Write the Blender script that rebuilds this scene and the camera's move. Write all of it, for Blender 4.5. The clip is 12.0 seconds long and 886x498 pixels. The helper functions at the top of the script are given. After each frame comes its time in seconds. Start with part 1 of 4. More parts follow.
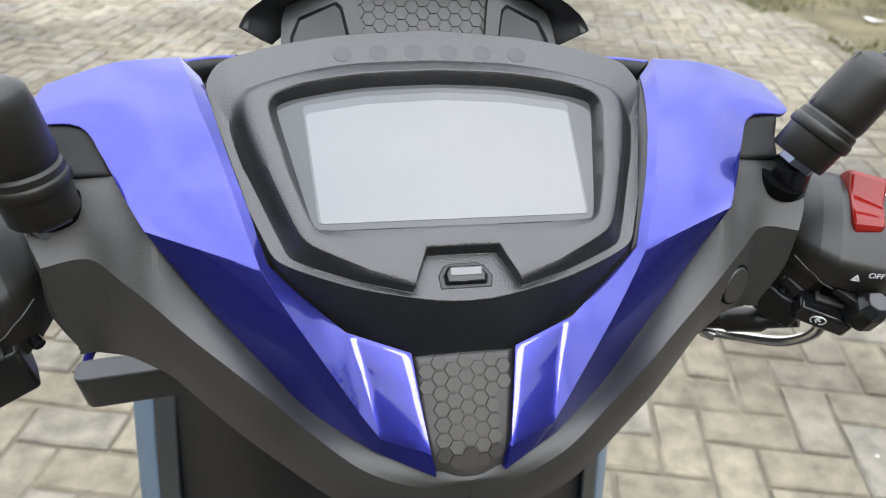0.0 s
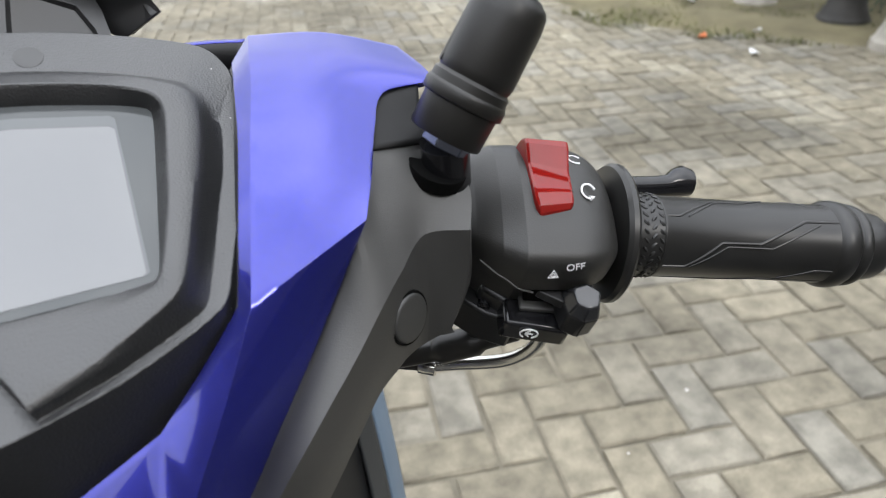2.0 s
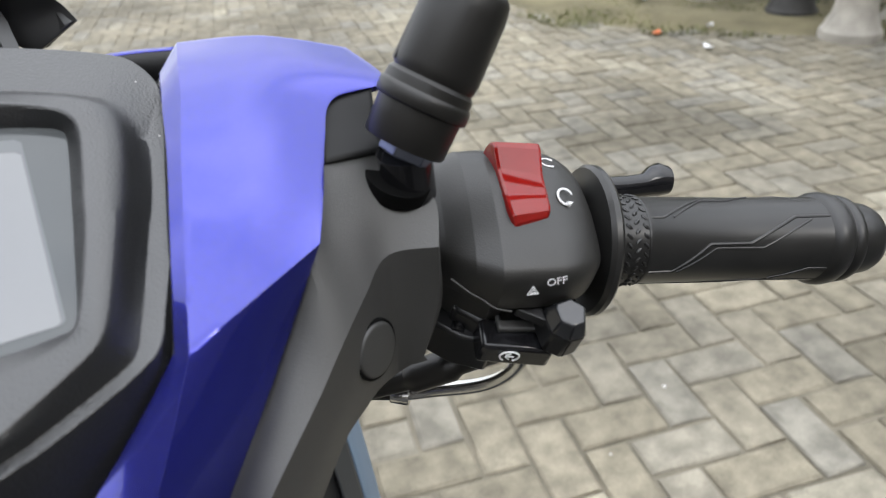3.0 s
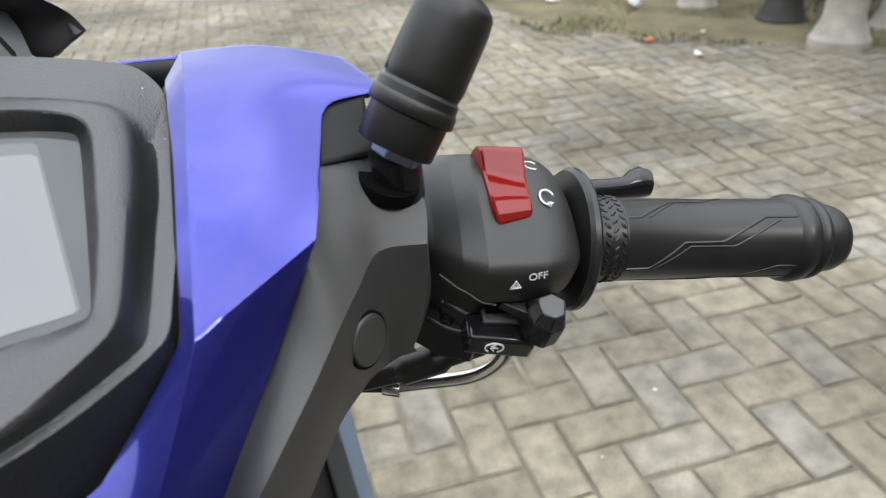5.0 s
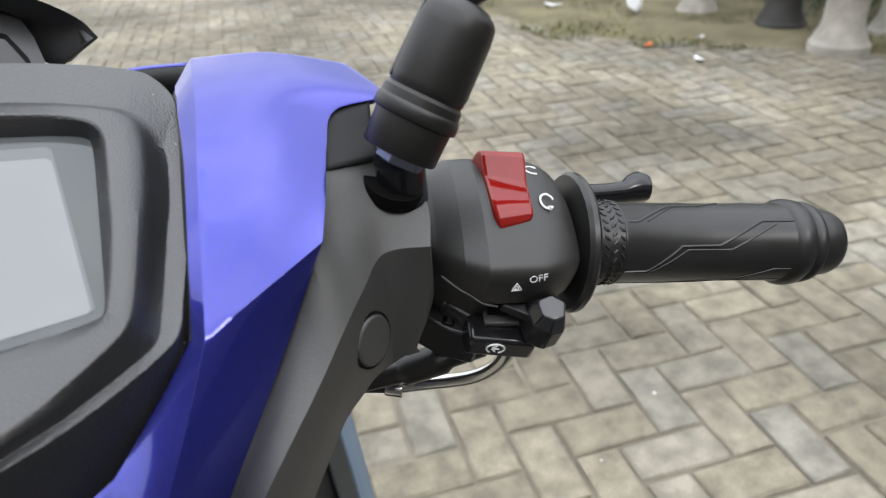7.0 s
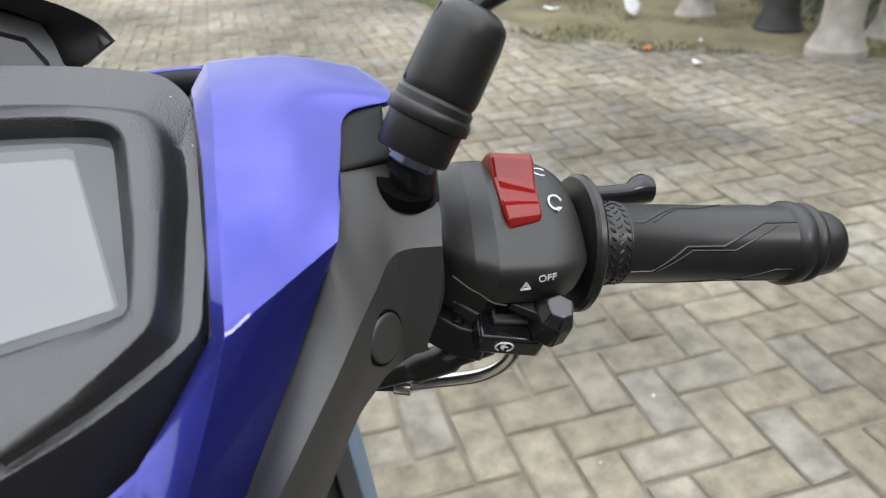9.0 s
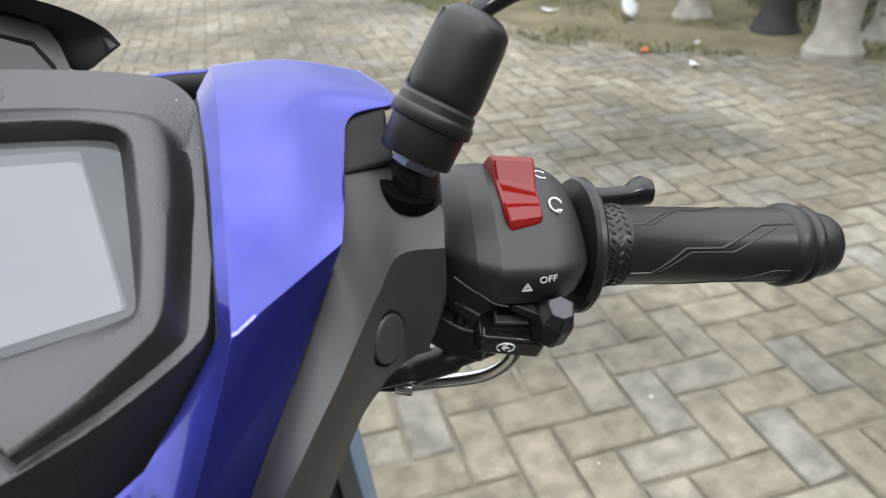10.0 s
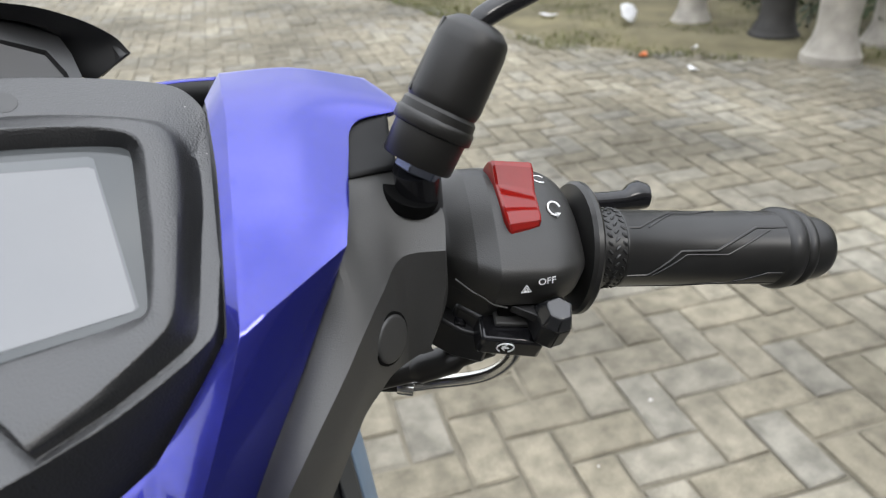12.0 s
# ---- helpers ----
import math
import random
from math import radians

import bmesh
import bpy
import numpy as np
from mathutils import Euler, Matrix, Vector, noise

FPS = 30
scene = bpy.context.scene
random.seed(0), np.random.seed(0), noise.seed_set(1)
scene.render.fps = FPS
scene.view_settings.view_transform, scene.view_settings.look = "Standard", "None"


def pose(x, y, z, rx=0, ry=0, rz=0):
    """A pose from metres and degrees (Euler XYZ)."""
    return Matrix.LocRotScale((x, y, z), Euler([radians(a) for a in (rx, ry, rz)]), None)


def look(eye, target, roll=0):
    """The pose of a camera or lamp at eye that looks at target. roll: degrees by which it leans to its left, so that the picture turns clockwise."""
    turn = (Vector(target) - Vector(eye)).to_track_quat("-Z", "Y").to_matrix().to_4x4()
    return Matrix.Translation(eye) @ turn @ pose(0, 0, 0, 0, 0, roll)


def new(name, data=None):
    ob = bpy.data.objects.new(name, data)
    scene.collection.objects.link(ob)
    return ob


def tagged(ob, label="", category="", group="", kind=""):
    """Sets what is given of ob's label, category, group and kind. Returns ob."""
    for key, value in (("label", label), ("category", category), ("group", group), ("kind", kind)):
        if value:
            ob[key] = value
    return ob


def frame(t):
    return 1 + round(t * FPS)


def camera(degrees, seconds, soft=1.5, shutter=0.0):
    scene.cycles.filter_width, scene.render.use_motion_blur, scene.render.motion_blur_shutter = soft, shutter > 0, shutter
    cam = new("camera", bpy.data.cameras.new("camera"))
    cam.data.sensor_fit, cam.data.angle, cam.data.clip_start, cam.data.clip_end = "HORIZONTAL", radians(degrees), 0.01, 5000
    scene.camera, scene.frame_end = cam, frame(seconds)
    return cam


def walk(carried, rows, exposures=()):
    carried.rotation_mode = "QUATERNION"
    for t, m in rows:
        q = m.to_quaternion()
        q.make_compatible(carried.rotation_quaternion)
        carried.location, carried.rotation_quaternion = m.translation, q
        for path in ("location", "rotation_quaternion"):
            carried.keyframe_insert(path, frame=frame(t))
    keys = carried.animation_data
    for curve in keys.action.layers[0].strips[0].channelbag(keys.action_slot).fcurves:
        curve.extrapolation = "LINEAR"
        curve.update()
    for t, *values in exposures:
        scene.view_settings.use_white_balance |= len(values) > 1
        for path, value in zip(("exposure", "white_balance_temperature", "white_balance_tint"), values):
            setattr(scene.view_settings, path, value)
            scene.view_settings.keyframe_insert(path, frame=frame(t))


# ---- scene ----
from functools import partial

# ---------------------------------------------------------------- camera
cam = camera(64.63, 12.0, soft=1.1)
cam.data.dof.use_dof, cam.data.dof.focus_distance, cam.data.dof.aperture_fstop = True, 0.30, 14.0
ROWS = [
    (0.0, -0.0587, -0.2626, 1.1834, 57.567, -1.859, -11.126),
    (0.5, -0.0531, -0.2659, 1.1809, 57.690, -1.600, -11.514),
    (1.0, -0.0280, -0.2584, 1.1721, 57.876, -0.981, -16.787),
    (1.2, -0.0139, -0.2510, 1.1673, 58.221, -0.175, -19.504),
    (1.5, 0.0097, -0.2360, 1.1595, 57.840, 0.558, -24.221),
    (1.8, 0.0336, -0.2179, 1.1512, 58.616, 0.848, -28.144),
    (2.0, 0.0464, -0.2049, 1.1455, 58.553, 1.287, -29.857),
    (2.5, 0.0585, -0.1831, 1.1354, 58.932, 2.509, -32.533),
    (3.0, 0.0588, -0.1854, 1.1359, 59.001, 2.770, -33.678),
    (5.0, 0.0529, -0.1979, 1.1405, 59.468, 2.502, -34.113),
    (5.5, 0.0525, -0.2007, 1.1403, 59.521, 2.485, -34.285),
    (6.0, 0.0505, -0.2016, 1.1415, 59.661, 2.581, -34.217),
    (6.5, 0.0505, -0.2017, 1.1418, 59.711, 2.481, -34.162),
    (7.0, 0.0494, -0.2015, 1.1431, 59.765, 2.369, -34.057),
    (9.0, 0.0431, -0.2030, 1.1448, 59.998, 2.208, -34.155),
    (9.5, 0.0401, -0.2048, 1.1459, 60.094, 2.279, -34.326),
    (10.0, 0.0404, -0.2041, 1.1465, 60.088, 2.089, -34.312),
    (10.5, 0.0411, -0.2046, 1.1464, 60.088, 2.179, -34.209),
    (11.0, 0.0414, -0.2062, 1.1461, 60.034, 2.129, -34.331),
    (11.5, 0.0396, -0.2078, 1.1476, 60.173, 2.116, -34.417),
    (12.0, 0.0365, -0.2089, 1.1494, 60.430, 2.112, -34.372),
]
walk(cam, [(t, pose(x, y, z, rx, ry, rz)) for t, x, y, z, rx, ry, rz in ROWS], [(0.0, 0.14), (0.4, 0.1), (1.0, -0.1), (1.5, -0.16), (2.4, -0.04), (3.0, -0.1), (12.0, -0.13)])

# ---------------------------------------------------------------- sky, sun
SUN_EL, SUN_AZ = radians(37), radians(164)
world = bpy.data.worlds.new("sky")
scene.world = world
world.use_nodes = True
wn, wl = world.node_tree.nodes, world.node_tree.links
wn.clear()
sky = wn.new("ShaderNodeTexSky")
sky.sky_type, sky.sun_disc, sky.sun_elevation, sky.sun_rotation = "NISHITA", False, SUN_EL, SUN_AZ
cloud = wn.new("ShaderNodeTexNoise")
cloud.inputs["Scale"].default_value, cloud.inputs["Detail"].default_value = 2.6, 7
ramp = wn.new("ShaderNodeValToRGB")
ramp.color_ramp.elements[0].position, ramp.color_ramp.elements[1].position = 0.3, 0.75
ramp.color_ramp.elements[0].color, ramp.color_ramp.elements[1].color = (9.8, 10.6, 12.0, 1), (19.5, 19.4, 19.4, 1)
coord = wn.new("ShaderNodeTexCoord")
mix = wn.new("ShaderNodeMix")
mix.data_type = "RGBA"
mix.inputs[0].default_value = 0.82
bg = wn.new("ShaderNodeBackground")
wout = wn.new("ShaderNodeOutputWorld")
wl.new(coord.outputs["Generated"], cloud.inputs["Vector"])
wl.new(cloud.outputs["Fac"], ramp.inputs[0])
wl.new(sky.outputs[0], mix.inputs[6])
wl.new(ramp.outputs[0], mix.inputs[7])
split, rise = wn.new("ShaderNodeSeparateXYZ"), wn.new("ShaderNodeMapRange")
for key, val in (("From Min", 0.0), ("From Max", 1.0), ("To Min", 0.135), ("To Max", 0.375)):
    rise.inputs[key].default_value = val
wl.new(coord.outputs["Generated"], split.inputs[0])
lift = wn.new("ShaderNodeMath")
lift.operation, lift.use_clamp, lift.inputs[1].default_value = "POWER", True, 2.5
wl.new(split.outputs["Z"], lift.inputs[0])
wl.new(lift.outputs[0], rise.inputs["Value"])
wl.new(rise.outputs["Result"], bg.inputs["Strength"])
wl.new(mix.outputs[2], bg.inputs["Color"])
wl.new(bg.outputs[0], wout.inputs[0])

sun = new("sun", bpy.data.lights.new("sun", "SUN"))
sun.data.energy, sun.data.angle, sun.data.color = 0.55, radians(13), (1.0, 0.96, 0.9)
sun.matrix_world = look((math.sin(SUN_AZ) * 8 * math.cos(SUN_EL), math.cos(SUN_AZ) * 8 * math.cos(SUN_EL), 8 * math.sin(SUN_EL)), (0, 0, 0))
scene.view_settings.exposure = 0.0


# ---------------------------------------------------------------- materials
def add_specks(n, l, place, socket, colour, scale, share, size):
    """Grains of pale dust: small dots in a share of the cells."""
    cell, dot, few, both, mixer = n.new("ShaderNodeTexVoronoi"), n.new("ShaderNodeMath"), n.new("ShaderNodeMath"), n.new("ShaderNodeMath"), n.new("ShaderNodeMix")
    cell.inputs["Scale"].default_value = scale
    l.new(place, cell.inputs["Vector"])
    apart = n.new("ShaderNodeSeparateColor")
    l.new(cell.outputs["Color"], apart.inputs[0])
    dot.operation = few.operation = "LESS_THAN"
    both.operation = "MULTIPLY"
    dot.inputs[1].default_value, few.inputs[1].default_value = size, share
    l.new(cell.outputs["Distance"], dot.inputs[0])
    l.new(apart.outputs[0], few.inputs[0])
    l.new(dot.outputs[0], both.inputs[0])
    l.new(few.outputs[0], both.inputs[1])
    mixer.data_type = "RGBA"
    mixer.inputs[6].default_value, mixer.inputs[7].default_value = (*colour, 1), (0.5, 0.48, 0.45, 1)
    if socket.is_linked:
        l.new(socket.links[0].from_socket, mixer.inputs[6])
    l.new(both.outputs[0], mixer.inputs[0])
    l.new(mixer.outputs[2], socket)


def material(name, colour, rough=0.5, metal=0.0, spec=0.5, coat=0.0, coat_rough=0.03, grain=0.0, grain_scale=900.0,
             spots=0.0, spot_scale=30.0, vary=0.0, rough_var=0.0, grain_depth=0.00012, specks=0.0, speck_scale=150.0):
    """A surface with a fine relief (grain), soft blotches (spots) and, where asked, a tone of its own for each piece (vary)."""
    m = bpy.data.materials.new(name)
    m.use_nodes = True
    n, l = m.node_tree.nodes, m.node_tree.links
    b = n["Principled BSDF"]
    b.inputs["Base Color"].default_value = (*colour, 1)
    b.inputs["Roughness"].default_value, b.inputs["Metallic"].default_value = rough, metal
    b.inputs["Specular IOR Level"].default_value = spec
    b.inputs["Coat Weight"].default_value, b.inputs["Coat Roughness"].default_value = coat, coat_rough
    tc = n.new("ShaderNodeTexCoord")
    if spots or vary or rough_var:
        big = n.new("ShaderNodeTexNoise")
        big.inputs["Scale"].default_value, big.inputs["Detail"].default_value = spot_scale, 5
        l.new(tc.outputs["Object"], big.inputs["Vector"])
        if spots or vary:
            fac = n.new("ShaderNodeMapRange")
            fac.inputs["From Min"].default_value, fac.inputs["From Max"].default_value = 0.3, 0.7
            fac.inputs["To Min"].default_value, fac.inputs["To Max"].default_value = 1 - spots, 1 + spots
            l.new(big.outputs["Fac"], fac.inputs["Value"])
            hsv = n.new("ShaderNodeHueSaturation")
            hsv.inputs["Color"].default_value = (*colour, 1)
            l.new(fac.outputs["Result"], hsv.inputs["Value"])
            l.new(hsv.outputs[0], b.inputs["Base Color"])
        if rough_var:
            rr = n.new("ShaderNodeMapRange")
            rr.inputs["To Min"].default_value, rr.inputs["To Max"].default_value = rough - rough_var, rough + rough_var
            l.new(big.outputs["Fac"], rr.inputs["Value"])
            l.new(rr.outputs["Result"], b.inputs["Roughness"])
    if specks:
        add_specks(n, l, tc.outputs["Object"], b.inputs["Base Color"], colour, speck_scale, specks, 0.035)
    if grain:
        fine = n.new("ShaderNodeTexNoise")
        fine.inputs["Scale"].default_value, fine.inputs["Detail"].default_value = grain_scale, 1
        l.new(tc.outputs["Object"], fine.inputs["Vector"])
        bump = n.new("ShaderNodeBump")
        bump.inputs["Strength"].default_value, bump.inputs["Distance"].default_value = grain, grain_depth
        l.new(fine.outputs["Fac"], bump.inputs["Height"])
        l.new(bump.outputs[0], b.inputs["Normal"])
    return m


M_BEZEL = material("grained_dash_plastic", (0.011, 0.0113, 0.012), 0.34, spec=0.85, grain=1.0, grain_scale=1500, grain_depth=0.00021, spots=0.12, spot_scale=60, rough_var=0.06, specks=0.06)
M_VISOR = material("smooth_visor_plastic", (0.012, 0.0121, 0.0125), 0.42, spec=0.7, grain=0.15, grain_scale=1700, grain_depth=0.00006, spots=0.12, spot_scale=60, rough_var=0.05, specks=0.05)
M_COVER = material("grained_cover_plastic", (0.014, 0.0132, 0.0114), 0.6, spec=1.0, coat=0.3, coat_rough=0.5, grain=0.9, grain_scale=2600, grain_depth=0.00014, spots=0.15, spot_scale=40, rough_var=0.05, specks=0.08)
M_HOUSING = material("housing_plastic", (0.014, 0.0134, 0.012), 0.45, spec=0.6, grain=0.6, grain_scale=2000, grain_depth=0.00012, spots=0.2, spot_scale=40, rough_var=0.06, specks=0.14, speck_scale=260)
M_MATT = material("matt_black_plastic", (0.007, 0.007, 0.007), 0.55, spec=0.25, spots=0.2, spot_scale=50)
M_NUT = material("dull_steel", (0.17, 0.19, 0.25), 0.2, metal=1.0, spots=0.1, spot_scale=150, rough_var=0.08)
M_BLACK = material("smooth_black_plastic", (0.007, 0.007, 0.0075), 0.36, grain=0.08, grain_scale=900, spots=0.2, spot_scale=50)
M_KNOB = material("worn_gloss_knob", (0.014, 0.0145, 0.016), 0.22, coat=0.4, spots=0.15, spot_scale=200)
# Near-black colour that stands in for the shade inside openings.
M_HOLE_SHADE = material("painted_opening_shade", (0.002, 0.002, 0.002), 0.8, spec=0.1)
M_GLOSS = material("gloss_black", (0.008, 0.008, 0.009), 0.16, spots=0.2, spot_scale=60, rough_var=0.04)
M_RUBBER = material("black_rubber", (0.0105, 0.0098, 0.0086), 0.4, spec=0.5, grain=0.3, grain_scale=1500, spots=0.25, spot_scale=90, rough_var=0.08, specks=0.16, speck_scale=260)
M_GRIP = material("grip_rubber", (0.0125, 0.0122, 0.0115), 0.34, spec=0.5, grain=0.08, grain_scale=1300, spots=0.2, spot_scale=60, rough_var=0.06)
M_BLUE = material("blue_metallic_paint", (0.013, 0.0165, 0.225), 0.19, metal=0.7, coat=1.0, coat_rough=0.03, spots=0.05, spot_scale=500, specks=0.02)
M_RED = material("red_switch_plastic", (0.2, 0.008, 0.006), 0.4, spec=0.0, coat=0.9, coat_rough=0.04, spots=0.06, spot_scale=80)
M_CHROME = material("bright_steel", (0.62, 0.61, 0.58), 0.22, metal=1.0, spots=0.12, spot_scale=150, rough_var=0.1)
M_GLASS = material("tinted_display_glass", (0.055, 0.06, 0.061), 0.12, spec=0.0, coat=1.0, spots=0.05, spot_scale=30)
M_LENS = material("smoked_lamp_lens", (0.012, 0.0118, 0.0115), 0.4, spec=0.75, spots=0.1, spot_scale=60)
# Panel grey lightened in its base colour to carry part of the sky's reflection.
M_LCD = material("lcd_grey_with_sky_sheen", (0.192, 0.196, 0.201), 0.2, spec=0.0, coat=0.85, coat_rough=0.06, spots=0.03, spot_scale=12)
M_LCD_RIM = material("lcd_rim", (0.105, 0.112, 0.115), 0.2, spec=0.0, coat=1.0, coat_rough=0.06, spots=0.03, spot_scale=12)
M_WHITE = material("white_print", (0.8, 0.8, 0.8), 0.5, spots=0.05, spot_scale=500)
M_HEX = material("hex_insert_plastic", (0.03, 0.0285, 0.025), 0.5, spec=0.8, grain=0.2, grain_scale=900, spots=0.12, spot_scale=60)
M_TRIM = material("blue_grey_trim", (0.12, 0.17, 0.23), 0.45, grain=0.1, spots=0.08, spot_scale=12)
M_SHIELD = material("leg_shield_plastic", (0.009, 0.0092, 0.0098), 0.55, spec=0.35, grain=0.4, grain_scale=800, spots=0.15, spot_scale=14)
M_BAND = material("smooth_grey_band", (0.035, 0.037, 0.038), 0.45, grain=0.15, grain_scale=900, spots=0.1, spot_scale=14)
M_TYRE = material("tyre_rubber", (0.02, 0.02, 0.02), 0.7, grain=0.5, grain_scale=200, spots=0.2, spot_scale=20)
M_CONCRETE = material("pillar_concrete", (0.36, 0.335, 0.29), 0.8, grain=0.8, grain_scale=120, spots=0.25, spot_scale=9, grain_depth=0.004)
M_DARKPOT = material("dark_pot", (0.035, 0.033, 0.03), 0.7, grain=0.6, grain_scale=120, spots=0.3, spot_scale=9, grain_depth=0.004)
M_SOIL = material("dry_soil", (0.14, 0.122, 0.068), 0.95, grain=1.0, grain_scale=60, spots=0.35, spot_scale=3, grain_depth=0.004)
M_GRASS = material("sparse_grass", (0.125, 0.13, 0.045), 0.7, spots=0.4, spot_scale=2.5)
M_HEDGE = material("dark_foliage", (0.03, 0.046, 0.014), 0.6, spots=0.5, spot_scale=4)
M_LEAF = material("orange_leaf", (0.62, 0.16, 0.05), 0.6, spots=0.2, spot_scale=40)
M_PAPER = material("white_litter", (0.75, 0.75, 0.75), 0.6, spots=0.05, spot_scale=30)
M_SAND = material("joint_sand", (0.15, 0.134, 0.1), 0.95, grain=1.0, grain_scale=150, spots=0.3, spot_scale=6, grain_depth=0.004)


def paver_material():
    """Concrete paver: a tone for each block, wide dark stains over many blocks, fine speckle and relief."""
    m = bpy.data.materials.new("paver_concrete")
    m.use_nodes = True
    n, l = m.node_tree.nodes, m.node_tree.links
    b = n["Principled BSDF"]
    b.inputs["Roughness"].default_value, b.inputs["Specular IOR Level"].default_value = 0.85, 0.3
    geo, info = n.new("ShaderNodeNewGeometry"), n.new("ShaderNodeObjectInfo")
    add, frac = n.new("ShaderNodeMath"), n.new("ShaderNodeMath")
    frac.operation = "FRACT"
    l.new(geo.outputs["Random Per Island"], add.inputs[0])
    l.new(info.outputs["Random"], add.inputs[1])
    l.new(add.outputs[0], frac.inputs[0])
    tone = n.new("ShaderNodeValToRGB")
    tone.color_ramp.elements[0].color, tone.color_ramp.elements[1].color = (0.198, 0.177, 0.13, 1), (0.285, 0.26, 0.196, 1)
    mid = tone.color_ramp.elements.new(0.5)
    mid.color = (0.243, 0.217, 0.161, 1)
    cool = tone.color_ramp.elements.new(0.8)
    cool.color = (0.226, 0.212, 0.176, 1)
    l.new(frac.outputs[0], tone.inputs[0])

    def noise_of(scale, detail, lo, hi, a, c):
        t, r = n.new("ShaderNodeTexNoise"), n.new("ShaderNodeMapRange")
        t.inputs["Scale"].default_value, t.inputs["Detail"].default_value = scale, detail
        for key, val in (("From Min", lo), ("From Max", hi), ("To Min", a), ("To Max", c)):
            r.inputs[key].default_value = val
        l.new(geo.outputs["Position"], t.inputs["Vector"])
        l.new(t.outputs["Fac"], r.inputs["Value"])
        return t, r
    _, wide = noise_of(0.9, 5, 0.4, 0.63, 1.1, 0.54)
    _, small = noise_of(17, 7, 0.34, 0.66, 0.7, 1.2)
    fine_t, fine = noise_of(230, 3, 0.3, 0.7, 0.86, 1.12)
    m1, m2, hsv = n.new("ShaderNodeMath"), n.new("ShaderNodeMath"), n.new("ShaderNodeHueSaturation")
    m1.operation = m2.operation = "MULTIPLY"
    l.new(wide.outputs[0], m1.inputs[0])
    l.new(small.outputs[0], m1.inputs[1])
    l.new(m1.outputs[0], m2.inputs[0])
    l.new(fine.outputs[0], m2.inputs[1])
    l.new(m2.outputs[0], hsv.inputs["Value"])
    l.new(tone.outputs[0], hsv.inputs["Color"])
    l.new(hsv.outputs[0], b.inputs["Base Color"])
    add_specks(n, l, geo.outputs["Position"], b.inputs["Base Color"], (0.24, 0.22, 0.17), 16.0, 0.1, 0.07)
    bump = n.new("ShaderNodeBump")
    bump.inputs["Strength"].default_value, bump.inputs["Distance"].default_value = 0.7, 0.002
    l.new(fine_t.outputs["Fac"], bump.inputs["Height"])
    l.new(bump.outputs[0], b.inputs["Normal"])
    return m


M_PAVER = paver_material()

# ---------------------------------------------------------------- axes of the scooter
# The scooter leans to its left on its stand. DASH: x across, y up the slope of the display, z out of it. Parts are given in millimetres.
LEAN = radians(1.655)
BASE = Vector((-0.0309, 0.0, 0.0))
STAND = Matrix.Translation(BASE) @ Matrix.Rotation(LEAN, 4, "Y")
DASH_WORLD = Matrix(((0.99957, 0.01901, 0.02248, -0.00038), (-0.00568, 0.87357, -0.48667, 0.00051), (-0.02889, 0.48634, 0.87329, 1.05729), (0, 0, 0, 1)))
DASH = STAND.inverted() @ DASH_WORLD
# the leg shield leans back with the steering column
FRONT = Matrix.Translation((0, 0, 1.05)) @ Matrix.Rotation(radians(-4), 4, "X") @ Matrix.Translation((0, 0, -1.05))
BAR_DIR = Vector((1, -0.429, 0.092)).normalized()
BAR_W = (Vector((0, 0, 1)) - BAR_DIR.z * BAR_DIR).normalized()
BAR_V = BAR_W.cross(BAR_DIR)


def bar_frame(side):
    """The handlebar end on that side: x out along the bar, y ahead, z up from it. On the left it is mirrored in the points themselves."""
    m = Matrix.Identity(4)
    for k, axis in enumerate((BAR_DIR, BAR_V, BAR_W)):
        for r in range(3):
            m[r][k] = axis[r]
    m.translation = Vector((250, -52.118, -32.921)) * 0.001
    flip = Matrix.Diagonal((side, 1, 1, 1))
    return DASH @ flip @ m @ flip


# ---------------------------------------------------------------- mesh helpers
def part(name, bm, mat, parent, label="", m=None, bevel=0.0, thick=0.0, angle=35, segments=2, unit=0.001, flat=False, clean=True, fold=30, harden=False):
    """Links a bmesh as one mesh object under a thing or a part."""
    if unit != 1:
        bmesh.ops.scale(bm, vec=(unit, unit, unit), verts=bm.verts)
    if clean:
        bmesh.ops.remove_doubles(bm, verts=bm.verts, dist=1e-6)
        bmesh.ops.recalc_face_normals(bm, faces=bm.faces)
    me = bpy.data.meshes.new(name)
    bm.to_mesh(me)
    bm.free()
    me.materials.append(mat)
    if not flat:
        me.shade_smooth()
        me.set_sharp_from_angle(angle=radians(angle))
    ob = new(name, me)
    if parent is not None:
        ob.parent = parent
    if m is not None:
        ob.matrix_local = m
    if thick:
        mod = ob.modifiers.new("thickness", "SOLIDIFY")
        mod.thickness, mod.offset = thick * unit, -1
    if bevel:
        mod = ob.modifiers.new("edge", "BEVEL")
        mod.width, mod.segments, mod.limit_method, mod.angle_limit = bevel * unit, segments, "ANGLE", radians(fold)
        mod.harden_normals = harden
    if label:
        ob["label"] = label
    return ob


